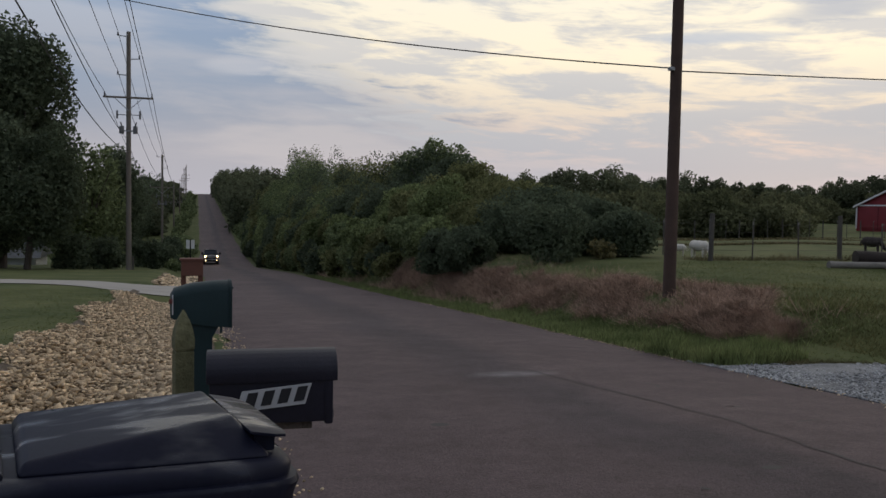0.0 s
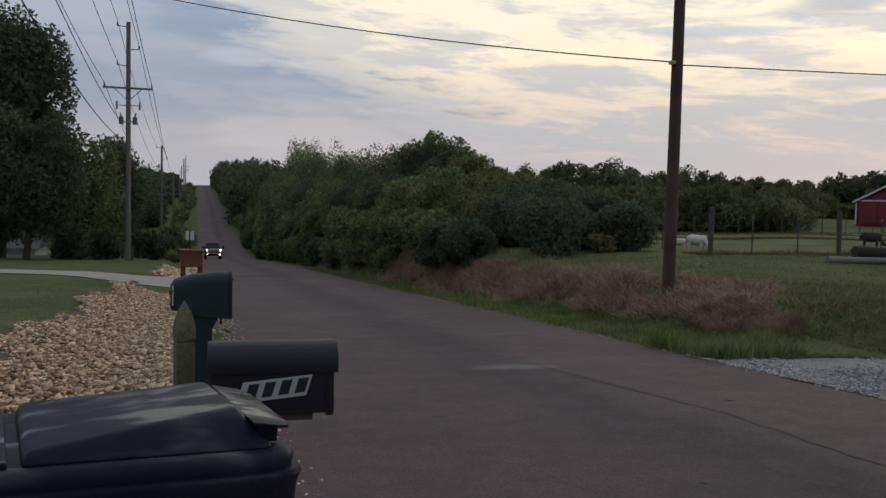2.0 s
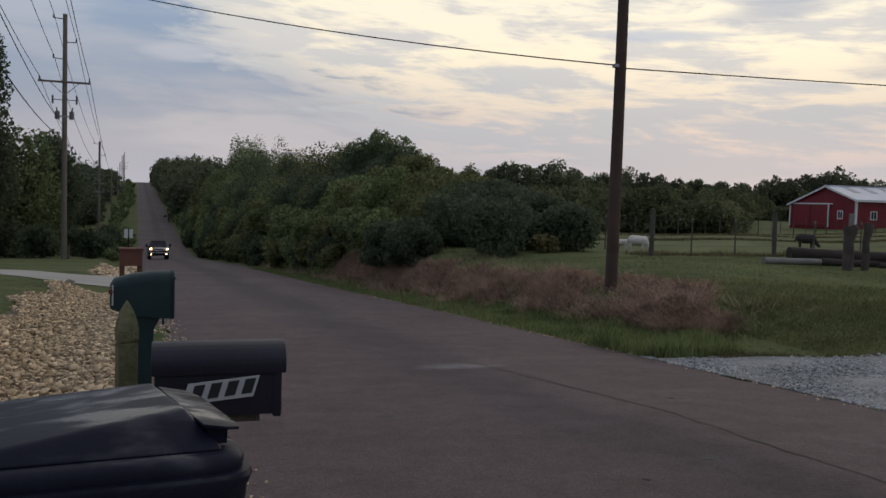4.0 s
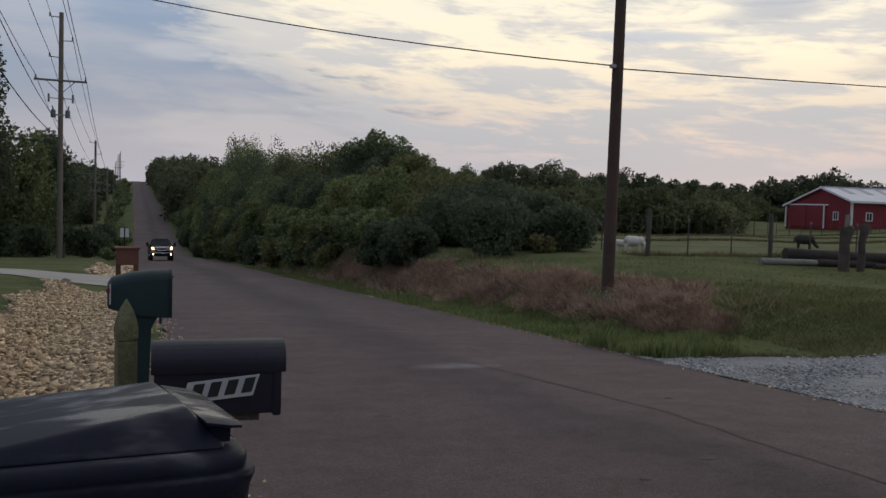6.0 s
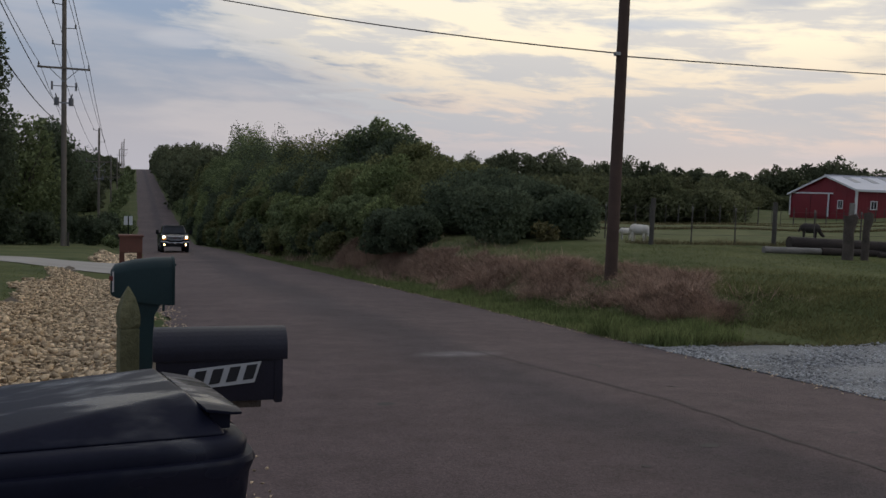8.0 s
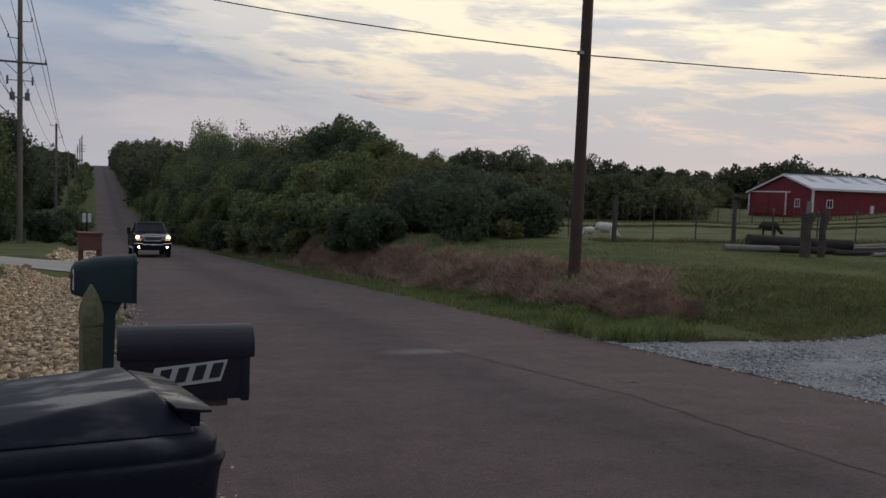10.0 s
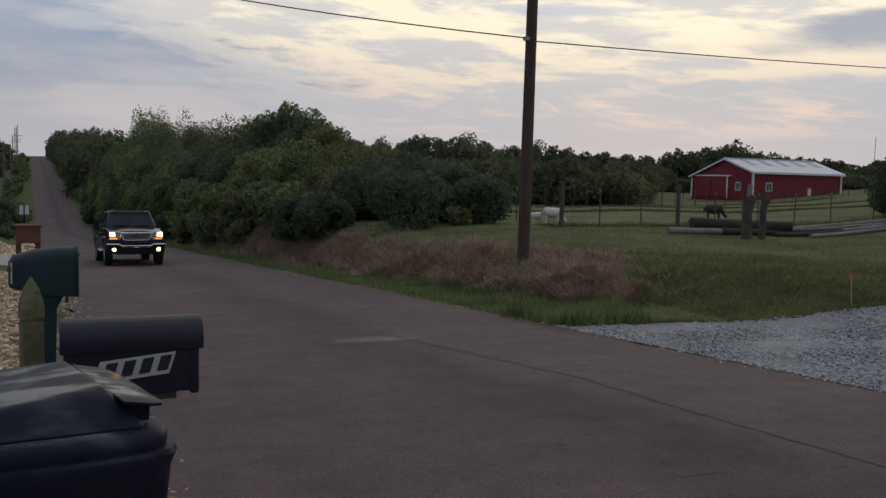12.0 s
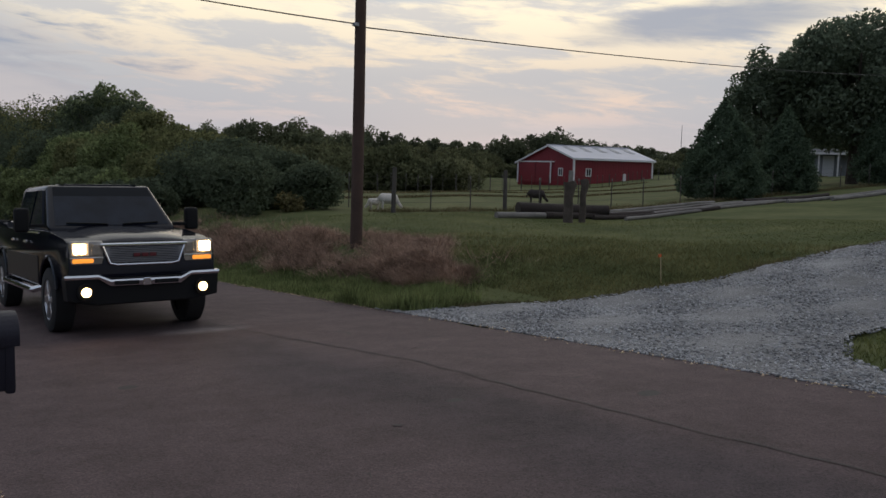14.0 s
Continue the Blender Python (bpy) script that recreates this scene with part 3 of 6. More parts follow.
for pts in ([(5.30, 9.0), (5.45, 9.2), (5.35, 9.5)], [(5.2, 7.6), (5.4, 7.7), (5.55, 7.6)], [(5.5, 6.8), (5.75, 6.85), (5.9, 6.8)], [(2.1, 9.9), (2.4, 10.0), (2.65, 9.95)],
            [(5.2, 10.6), (5.6, 10.7)], [(6.0, 8.3), (6.3, 8.3)], [(5.6, 5.4), (5.75, 5.4)], [(3.3, 5.0), (3.45, 4.9)]):
    crack(pts, 0.022)
crnd = random.Random(4)
for k in range(26):
    x, y = crnd.uniform(1.2, 6.9), 3.5 + 14 * crnd.random() ** 1.4
    a, ln = crnd.uniform(0, math.pi), crnd.uniform(0.12, 0.45)
    crack([(x, y), (x + ln * math.cos(a), y + ln * 0.5 * math.sin(a)), (x + ln * 1.6 * math.cos(a + 0.5), y + ln * 0.7 * math.sin(a + 0.5))], crnd.uniform(0.006, 0.014))
for x, y, r in ((5.62, 4.55, 0.075), (4.15, 5.35, 0.05), (2.2, 7.6, 0.06)):
    bm = bmesh.new()
    z = float(crown_height(np.array(x), np.array(y))) + 0.015
    bm.faces.new([bm.verts.new((x + r * 1.6 * math.cos(a) * (1 + 0.3 * noise.noise(Vector((a, x, y)))), y + r * math.sin(a), z)) for a in np.linspace(0, 2 * math.pi, 14)[:-1]])
    part("pothole", bm, M["crack"], road)

# gravel drive on the far side
DRIVE_X = [7.25, 8.6, 9.7, 12.5, 15.8, 18.3, 26]
DRIVE_FAR = [11.2, 10.3, 9.5, 8.85, 8.7, 8.75, 9.4]
DRIVE_NEAR = [2.6, 4.45, 5.0, 4.9, 4.4, 4.2, 4.2]


def drive_sheet():
    xs = np.arange(7.28, 26.01, 0.3)
    t = np.linspace(0, 1, 22)
    far, near = np.interp(xs, DRIVE_X, DRIVE_FAR), np.interp(xs, DRIVE_X, DRIVE_NEAR)
    far = far + 0.10 * np.sin(xs * 2.3) + 0.06 * np.sin(xs * 5.9)
    gx = np.repeat(xs[:, None], 22, 1)
    gy = near[:, None] + (far - near)[:, None] * t[None]
    z = ground_z(gx, gy) + 0.012 + 0.012 * np.sin(gy * 3) * np.sin(gx * 2.0)
    i = (np.arange(len(xs) - 1)[:, None] * 22 + np.arange(21)[None]).ravel()
    return mass("gravel_drive", np.stack([gx, gy, z], -1).reshape(-1, 3), np.stack([i, i + 22, i + 23, i + 1], 1), M["gravel_bed"])


tagged(drive_sheet(), "grey crushed stone driveway joining the road", "driveway", kind="structure")
SHARD_V = np.array([(x, y, z) for z in (-1, 1) for y in (-1, 1) for x in (-1, 1)], float) * 0.62
SHARD_F = np.array([(0, 2, 3), (0, 3, 1), (4, 5, 7), (4, 7, 6), (0, 1, 5), (0, 5, 4), (2, 6, 7), (2, 7, 3), (0, 4, 6), (0, 6, 2), (1, 3, 7), (1, 7, 5)])
CHIP_V = np.array([(1, 0, 0), (-1, 0, 0), (0, 1, 0), (0, -1, 0), (0, 0, 1), (0, 0, -1)], float)
CHIP_F = np.array([(0, 2, 4), (2, 1, 4), (1, 3, 4), (3, 0, 4), (2, 0, 5), (1, 2, 5), (3, 1, 5), (0, 3, 5)])


def stones(rng, centres, size, squash=0.55, shape=(SHARD_V, SHARD_F)):
    """Angular broken stones."""
    n = len(centres)
    s = size * rng.uniform(0.45, 1.5, n)
    sc = np.stack([s * rng.uniform(0.8, 1.8, n), s * rng.uniform(0.55, 1.0, n), s * squash * rng.uniform(0.6, 1.3, n)], 1)
    v0, f0 = shape
    v = (v0[None] + rng.uniform(-0.30, 0.30, (n, len(v0), 3))) * sc[:, None]
    a, b = rng.uniform(0, 2 * math.pi, n), rng.normal(0, 0.6, n)
    y = v[..., 1] * np.cos(b)[:, None] - v[..., 2] * np.sin(b)[:, None]
    z = v[..., 1] * np.sin(b)[:, None] + v[..., 2] * np.cos(b)[:, None]
    x = v[..., 0] * np.cos(a)[:, None] - y * np.sin(a)[:, None]
    y = v[..., 0] * np.sin(a)[:, None] + y * np.cos(a)[:, None]
    v = np.stack([x, y, z], -1) + centres[:, None]
    f = f0[None] + len(v0) * np.arange(n)[:, None, None]
    return v.reshape(-1, 3), f.reshape(-1, 3)


rng = np.random.default_rng(3)
n = 32000
gx = 7.2 + 17 * rng.uniform(0, 1, n) ** 1.6
gt = rng.uniform(-0.02, 1.02, n)
gy = np.interp(gx, DRIVE_X, DRIVE_NEAR) * (1 - gt) + np.interp(gx, DRIVE_X, DRIVE_FAR) * gt
v, f = stones(rng, np.stack([gx, gy, ground_z(gx, gy) + 0.013], 1), 0.019, 0.6, (CHIP_V, CHIP_F))
tagged(mass("gravel", v, f, M["gravel"]), "loose angular grey gravel on the driveway", "gravel", kind="stuff")
# stray stones along both road edges
n = 2600
ey = 2 + 26 * rng.uniform(0, 1, n) ** 1.6
ex = np.where(rng.uniform(0, 1, n) < 0.6, 0.42 + np.abs(rng.normal(0, 0.16, n)), 7.30 - np.abs(rng.normal(0, 0.10, n)))
v, f = stones(rng, np.stack([ex, ey, crown_height(ex, ey) + 0.014], 1), 0.013, 0.7, (CHIP_V, CHIP_F))
tagged(mass("road_grit", v, f, M["rock"]), "loose grit scattered along the road edges", "grit", kind="stuff")
# limestone in the ditch by the mailboxes
sheet("stone_bed", np.arange(-2.3, 0.5, 0.2), np.arange(1.1, 34, 0.4), lambda x, y: ground_z(x, y) + 0.02, M["dirt"],
      "dirt bed under the ditch stones", "dirt")
n = 54000
ry = 1.0 + 29.8 * rng.uniform(0, 1, n) ** 1.5
inner = 0.25 - 0.35 * rng.uniform(0, 1, n) ** 2 + 0.12 * np.sin(ry * 1.7)
outer = -2.35 + 0.22 * np.sin(ry * 0.8) + 0.12 * np.sin(ry * 2.9 + 1)
rt = rng.uniform(0, 1, n)
rx = inner + (outer - inner) * rt
keep = ~((rx > 0.0) & (rng.uniform(0, 1, n) < 0.5))
rx, ry = rx[keep], ry[keep]
v, f = stones(rng, np.stack([rx, ry, ground_z(rx, ry) + rng.uniform(0.0, 0.10, len(rx))], 1), 0.033, 0.36)
tagged(mass("ditch_stones", v, f, M["rock"]), "broken tan limestone rocks filling the roadside ditch", "rocks", kind="stuff")


srng = np.random.default_rng(17)
shapes = []
for k in range(7):
    v, f = stones(srng, np.zeros((1, 3)), 0.052, 0.42)
    ob = mass("stone", v, f, M["loose_stone"])
    shapes.append(ob.data)
    bpy.data.objects.remove(ob)
bed = bpy.data.objects["stone_bed"]
for k in range(290):
    x, y = srng.uniform(-2.1, 0.05), 6.2 + 9.5 * srng.random() ** 1.3
    ob = new("stone", shapes[k % 7])
    ob.parent = bed
    ob.matrix_basis = pose(x, y, float(ground_z(x, y)) + srng.uniform(0.085, 0.13), srng.uniform(-25, 25), srng.uniform(-25, 25), srng.uniform(0, 360))


def concrete_drive():
    xs = np.concatenate([np.arange(-16, -2.0, 0.7), np.arange(-2.0, 0.75, 0.3)])
    near, far = np.interp(xs, HD_X, HD_NEAR), np.interp(xs, HD_X, HD_FAR)
    t = np.linspace(0, 1, 8)
    gx = np.repeat(xs[:, None], 8, 1)
    gy = near[:, None] + (far - near)[:, None] * t
    z = house_drive_z(gx, gy)
    i = (np.arange(len(xs) - 1)[:, None] * 8 + np.arange(7)[None]).ravel()
    ob = mass("concrete_drive", np.stack([gx, gy, z], -1).reshape(-1, 3), np.stack([i, i + 8, i + 9, i + 1], 1), M["concrete"], smooth=True)
    return tagged(ob, "pale concrete driveway across the ditch", "driveway", kind="structure")


concrete_drive()
# a second heap of stones and bare earth past the drive
n = 1500
rx, ry = rng.uniform(-2.0, 0.1, n), rng.uniform(43, 58, n)
v, f = stones(rng, np.stack([rx, ry, ground_z(rx, ry) + rng.uniform(0, 0.12, n)], 1), 0.11)
tagged(mass("ditch_stones", v, f, M["rock"]), "tan rocks in the ditch past the driveway", "rocks", kind="stuff")

# ---------------------------------------------------------------- grass and weeds
rng = np.random.default_rng(5)


def grass_patch(name, n, xs, ys, height, width, lean, mat, label, power=1.5, where=None):
    x = rng.uniform(*xs, n)
    y = ys[0] + (ys[1] - ys[0]) * rng.uniform(0, 1, n) ** power
    if where is not None:
        keep = where(x, y)
        x, y = x[keep], y[keep]
    clump = 1.0 if height < 0.1 else 0.6 + 0.8 * (0.5 + 0.5 * np.sin(x * 2.1 + np.sin(y * 1.3) * 2) * np.sin(y * 1.7))
    v, f = blades(rng, np.stack([x, y, land(x, y) - 0.01], 1), height * clump, width, lean)
    return tagged(mass(name, v, f, mat), label, "grass", kind="stuff")


def off_drive(x, y):
    near, far = np.interp(x, DRIVE_X, DRIVE_NEAR), np.interp(x, DRIVE_X, DRIVE_FAR)
    return ((y > far + 0.05) | (y < near - 0.05)) & (x > 7.35)


grass_patch("lawn_grass", 60000, (-9, -2.0), (7, 33), 0.022, 0.018, 2.0, M["blade"], "short mown lawn grass", 1.8)
grass_patch("field_grass", 120000, (7.6, 24), (7.6, 24), 0.024, 0.020, 2.1, M["blade"], "short mown grass on the bank", 1.2, off_drive)
# longer blades added here to stand in for the slope's shade
grass_patch("slope_grass", 90000, (8.6, 17.5), (8.8, 18.5), 0.085, 0.007, 0.7, M["slope_blade"], "longer grass added to darken the shaded slope of the bank", 1.0,
            lambda x, y: off_drive(x, y) & (x < 8.9 + 0.75 * (18.6 - y) + 0.9 * np.sin(x * 1.3 + y) + rng.normal(0, 1.7, len(x))) & (x > 10.2 - 0.5 * (y < 12)))
x = rng.uniform(8.3, 25, 14000)
y = np.interp(x, DRIVE_X, DRIVE_FAR) + 0.10 * np.sin(x * 2.3) + 0.06 * np.sin(x * 5.9) + np.abs(rng.normal(0, 0.14, len(x))) - 0.05
v, f = blades(rng, np.stack([x, y, land(x, y) - 0.01], 1), 0.075, 0.009, 0.7)
tagged(mass("drive_fringe", v, f, M["rough_grass"]), "ragged fringe of brownish grass along the gravel", "grass", kind="stuff")
grass_patch("corner_grass", 9000, (7.9, 14), (1, 5.1), 0.09, 0.012, 0.5, M["blade"], "grass at the corner of the driveway", 1.0, off_drive)
grass_patch("verge_grass", 40000, (7.15, 8.75), (11.0, 60), 0.13, 0.012, 0.4, M["tall_blade"], "taller bright green grass along the road edge", 1.7)
grass_patch("verge_tuft", 5000, (7.3, 8.9), (10.7, 12.6), 0.26, 0.014, 0.35, M["tall_blade"], "thick tuft of green grass at the drive corner", 1.0)


grass_patch("fence_grass", 9000, (15.6, 50), (24.2, 25.1), 0.17, 0.010, 0.7, M["rough_grass"], "rough uncut grass along the fence line", 1.0)
for y0, y1 in ((35.5, 36.6), (44, 45.5), (58, 60)):
    x = rng.uniform(19, 78, 9000)
    y = rng.uniform(y0, y1, 9000) + 0.10 * (x - 19)
    v, f = blades(rng, np.stack([x, y, ground_z(x, y)], 1), 0.12, 0.03, 0.9)
    tagged(mass("hay_row", v, f, M["rough_grass"]), "low row of uncut grass across the pasture", "grass", kind="stuff")


def weed_bank():
    """Dead stems lying criss-cross in low mats, thicker in clumps."""
    n = 120000
    y = 12.0 + 26.5 * rng.uniform(0, 1, n) ** 1.25
    lo = np.interp(y, [11.5, 13, 16, 20, 44], [9.35, 8.95, 8.75, 8.6, 8.6])
    hi = np.interp(y, [12, 13, 14.2, 15.5, 17.5, 22, 30, 44], [9.6, 10.1, 10.8, 11.2, 10.8, 9.9, 9.5, 9.4])
    q = rng.uniform(0, 1, n)
    x = lo + (hi - lo) * q + 0.16 * np.sin(y * 2.7) + 0.10 * np.sin(y * 6.1 + 1)
    lump = 0.5 + 0.22 * np.sin(x * 2.9 + 1.3 * np.sin(y * 0.9)) + 0.22 * np.sin(y * 1.55 + 2.1 * np.sin(x * 1.1)) + 0.30 * np.sin(x * 6.7 + y * 4.3) * np.sin(y * 5.1 - x * 2.2)
    keep = lump + rng.normal(0, 0.20, n) - 1.6 * np.abs(q - 0.5) ** 3 > 0.36
    x, y, lump = x[keep], y[keep], np.clip(lump[keep], 0.05, 1.2)
    n = len(x)
    deep = 0.03 + 0.19 * lump ** 1.4 * (1 - 0.45 * smooth01(17, 28, y)) * (0.35 + 0.65 * smooth01(12, 14.5, y))
    base = np.stack([x, y, ground_z(x, y) + deep * rng.uniform(0, 1, n) ** 1.2 - 0.02], 1)
    v1, f1 = blades(rng, base, 0.11 + 0.06 * lump, 0.0075, 1.5)
    up = rng.uniform(0, 1, n) < 0.22
    v2, f2 = blades(rng, base[up], 0.16 + 0.10 * lump[up], 0.006, 0.7)
    return np.concatenate([v1, v2]), np.concatenate([f1, f2 + len(v1)])


grass_patch("edge_weeds", 9000, (7.9, 9.2), (22, 62), 0.34, 0.010, 0.5, M["dead_weed"], "dry brown weeds at the foot of the thicket", 1.3,
            lambda x, y: np.sin(y * 0.7) + rng.normal(0, 0.5, len(x)) > 0.0)
v, f = weed_bank()
tagged(mass("dead_weeds", v, f, M["dead_weed"]), "dead reddish-brown weeds matted over the road bank", "weeds", kind="stuff")

grass_patch("weed_stalks", 2200, (8.8, 11.0), (12.2, 34), 0.36, 0.005, 0.6, M["dead_weed"], "taller dry stalks standing out of the matted weeds", 1.3,
            lambda x, y: np.sin(x * 3.1) * np.sin(y * 1.3 + 0.5 * x) + rng.normal(0, 0.4, len(x)) > 0.25)
grass_patch("straw_stalks", 3600, (8.8, 11.3), (11.8, 32), 0.20, 0.005, 1.0, M["straw"], "pale bleached straw caught in the dead weeds", 1.3,
            lambda x, y: np.sin(x * 4.1 + y) * np.sin(y * 2.3) + rng.normal(0, 0.4, len(x)) > 0.3)
grass_patch("bank_tufts", 3000, (8.3, 10.9), (11.4, 34), 0.20, 0.010, 0.5, M["tall_blade"], "ragged green tufts among the dead weeds", 1.3,
            lambda x, y: np.sin(x * 2.7 + 1.1) * np.sin(y * 1.6 + 2) + rng.normal(0, 0.3, len(x)) > 0.45)
grass_patch("bank_grass", 9000, (8.5, 11.4), (11.4, 36), 0.10, 0.010, 0.6, M["tall_blade"], "green grass growing through the dead weeds", 1.3,
            lambda x, y: np.sin(x * 2.3 + 0.4) * np.sin(y * 0.9 + x) + rng.normal(0, 0.3, len(x)) < -0.1)

# ---------------------------------------------------------------- trees and shrubs


def crown_points(rng, n, centre, radii, blobs, shell=0.62, blob_size=0.42):
    """Points on the outer shells of many clumps inside an egg-shaped crown."""
    c = unit_vectors(rng, blobs) * (rng.uniform(0.25, 1, blobs) ** 0.5)[:, None] * (1 - blob_size * 0.75)
    r = blob_size * rng.uniform(0.6, 1.25, blobs)
    pick = rng.choice(blobs, n, p=r ** 2 / (r ** 2).sum())
    p = c[pick] + unit_vectors(rng, n) * (r[pick] * rng.uniform(shell, 1.03, n))[:, None]
    p[:, 2] /= np.quantile(p[:, 2], 0.985)
    return np.asarray(centre) + p * np.asarray(radii)


def limbs(rng, height, spread, r, fork, count):
    bm = rod((0, 0, -0.3), (0.03 * height * rng.normal(), 0.03 * height * rng.normal(), height * fork), r, r * 0.7, 9)
    for k in range(count):
        a = 2 * math.pi * (k + rng.uniform(0, 0.6)) / count
        z0 = height * (fork * rng.uniform(0.7, 1.0))
        end = (spread * 0.55 * math.cos(a), spread * 0.55 * math.sin(a), height * rng.uniform(0.6, 0.85))
        mid = (end[0] * 0.45, end[1] * 0.45, (z0 + end[2]) / 2 + 0.05 * height)
        tube([(0, 0, z0), mid, end], [r * 0.5, r * 0.33, r * 0.1], 6, bm)
    return bm


def tree(name, x, y, top, radius, mat, label, leaves=3000, leaf=0.25, bottom=0.2, blobs=22, seed=1, group="", trunk=0.0, sink=0.0, blob_size=0.42):
    """A broadleaf tree or shrub: tapered trunk with limbs, ragged crown."""
    rg = np.random.default_rng(seed)
    z = float(ground_z(x, y)) - sink
    h = top - z
    th = empty(name, pose(x, y, z), label, "shrub" if "shrub" in name else "tree", group)
    part("trunk", limbs(rg, h, radius, trunk or 0.022 * h + 0.03, max(0.3, bottom + 0.12), 6), M["bark"], th, smooth=True)
    half = h * (1 - bottom) / 2
    pts = crown_points(rg, leaves, (0, 0, h * bottom + half), (radius, radius, half), blobs, blob_size=blob_size)
    pts = pts[pts[:, 2] > 0.05]
    v, f = leaf_cards(rg, pts, leaf)
    mass("crown", v, f, mat, th)
    return th


# big trees by the house lawn
LEFT = "shade trees by the house"
tree("shade_tree", -14.4, 72, 13.9, 6.4, M["leaf_dark"], "large dark-green shade tree on the lawn", 62000, 0.20, 0.19, 44, 11, LEFT, 0.42, blob_size=0.36)
tree("shade_tree", -22.5, 76, 14.5, 7.5, M["leaf_dark"], "large dark-green shade tree on the lawn", 40000, 0.24, 0.20, 40, 12, LEFT, 0.42, blob_size=0.36)
tree("shade_tree", -11.6, 66, 6.6, 4.0, M["leaf_dark"], "lower dark tree on the lawn", 19000, 0.17, 0.22, 26, 13, LEFT, 0.26)
tree("shade_tree", -19, 66, 8.0, 5.0, M["leaf_dark"], "lower dark tree on the lawn", 19000, 0.17, 0.24, 26, 14, LEFT, 0.3)
tree("shade_tree", -9.8, 86, 6.2, 4.0, M["leaf"], "green tree behind the utility pole", 9000, 0.22, 0.1, 24, 15, LEFT, 0.3)
tree("shade_tree", -8.8, 100, 6.9, 3.4, M["leaf_dark"], "dark tree behind the utility pole", 8000, 0.22, 0.1, 24, 16, LEFT, 0.3)
for k, (x, y, top, r) in enumerate([(-6.7, 71, -1.3, 1.7), (-9.0, 70, -1.0, 1.8), (-3.2, 73, -1.6, 1.3), (-4.6, 82, -2.0, 1.6), (-3.2, 92, -2.7, 1.4),
                                    (-3.4, 108, -3.0, 1.7), (-3.2, 122, -3.2, 1.8)]):
    tree("round_shrub", x, y, top, r, M["leaf_dark"], "clipped dark evergreen shrub at the lawn's edge", 2500, 0.16, 0.0, 22, 30 + k, "shrubs by the poles")
low = random.Random(77)
for k in range(12):
    y = 76 + 5.2 * k
    x = low.uniform(-3.0, -1.5)
    tree("edge_shrub", x, y, float(ground_z(x, y)) + low.uniform(0.5, 1.1), low.uniform(0.7, 1.2), M[low.choice(["leaf", "leaf_dark"])],
         "low green shrub on the road's verge", 900, 0.15, 0.0, 16, 500 + k, "shrubs on the verge")
for k, (x, y, top, r) in enumerate([(-10.4, 128, 5.6, 3.6), (-10.4, 150, 5.2, 3.4), (-11.4, 175, 5.5, 4.0), (-11.2, 205, 6.4, 3.4), (-12.0, 240, 7.6, 3.8), (-12.5, 290, 9.0, 4.2)]):
    tree("roadside_tree", x, y, top, r, M["leaf_dark"], "dark roadside tree in the valley", 4000, 0.32, 0.04, 24, 40 + k, "trees down the road")

# thicket on the far side of the road
TH_AZ = [0.5, 2.0, 4.0, 5.4, 7.0, 8.7, 10.5, 12.5, 14.2, 15.7, 17.3, 19.0, 21, 23, 25, 27, 29, 31]
TH_EL = [2.1, 3.1, 3.5, 3.5, 3.0, 3.05, 2.8, 2.95, 3.3, 3.7, 3.1, 2.6, 2.2, 1.6, 0.8, 0.0, -0.8, -1.6]


def thicket_top(x, y):
    el = np.interp(math.degrees(math.atan2(x, y)), TH_AZ, TH_EL)
    return 1.6 + math.hypot(x, y) * math.tan(radians(el))


rnd = random.Random(8)
count = 0
for row, (off, frac, rad) in enumerate([(9.9, 0.36, 1.8), (12.6, 0.66, 2.7), (16.8, 0.95, 3.2)]):
    y = (29.6, 28.6, 31.5)[row]
    while y < 165:
        x = off + rnd.uniform(-0.8, 0.8) + 0.012 * max(0, y - 60)
        if y < 44:
            x = min(x, 15.2)
        g0 = float(ground_z(x, y))
        top = thicket_top(x, y)
        h = (top - g0) * frac * rnd.uniform(0.82, 1.06)
        if h > 0.9:
            grow = min(1.0, h / 4.0)
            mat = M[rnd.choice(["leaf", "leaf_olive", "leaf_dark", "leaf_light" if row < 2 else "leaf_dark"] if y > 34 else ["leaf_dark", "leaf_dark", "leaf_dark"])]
            r = rad * (0.55 + 0.45 * grow) * rnd.uniform(0.85, 1.15) * (1 + max(0, y - 70) * 0.004)
            near = max(0.62, min(1.0, 48 / y))
            tree("thicket_shrub" if h < 5 else "thicket_tree", x, y, g0 + h, r, mat,
                 "tangled green shrub in the roadside thicket" if h < 5 else "leafy green tree in the roadside thicket",
                 int(17000 * near * grow + 3000), 0.052 + 0.00095 * y - 0.0005 * max(0, y - 55), 0.0, 52, 100 + count, "roadside thicket", blob_size=0.30)
            count += 1
        y += rad * rnd.uniform(1.15, 1.5) * (1 + max(0, y - 70) * 0.005)
y = 37.0
while y < 160:
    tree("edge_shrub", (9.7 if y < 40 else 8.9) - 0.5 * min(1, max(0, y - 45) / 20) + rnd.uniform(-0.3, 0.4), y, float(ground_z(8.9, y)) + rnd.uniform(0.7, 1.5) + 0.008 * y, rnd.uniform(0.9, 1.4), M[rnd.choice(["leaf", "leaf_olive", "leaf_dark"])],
         "low green growth at the road's edge", 2300, 0.06 + 0.0012 * y, 0.0, 14, 400 + count, "roadside thicket")
    count += 1
    y += rnd.uniform(1.6, 3.2) * (1 + max(0, y - 60) * 0.008)
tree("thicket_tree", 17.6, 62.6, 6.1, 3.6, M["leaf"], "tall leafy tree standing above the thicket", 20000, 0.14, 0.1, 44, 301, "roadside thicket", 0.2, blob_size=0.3)
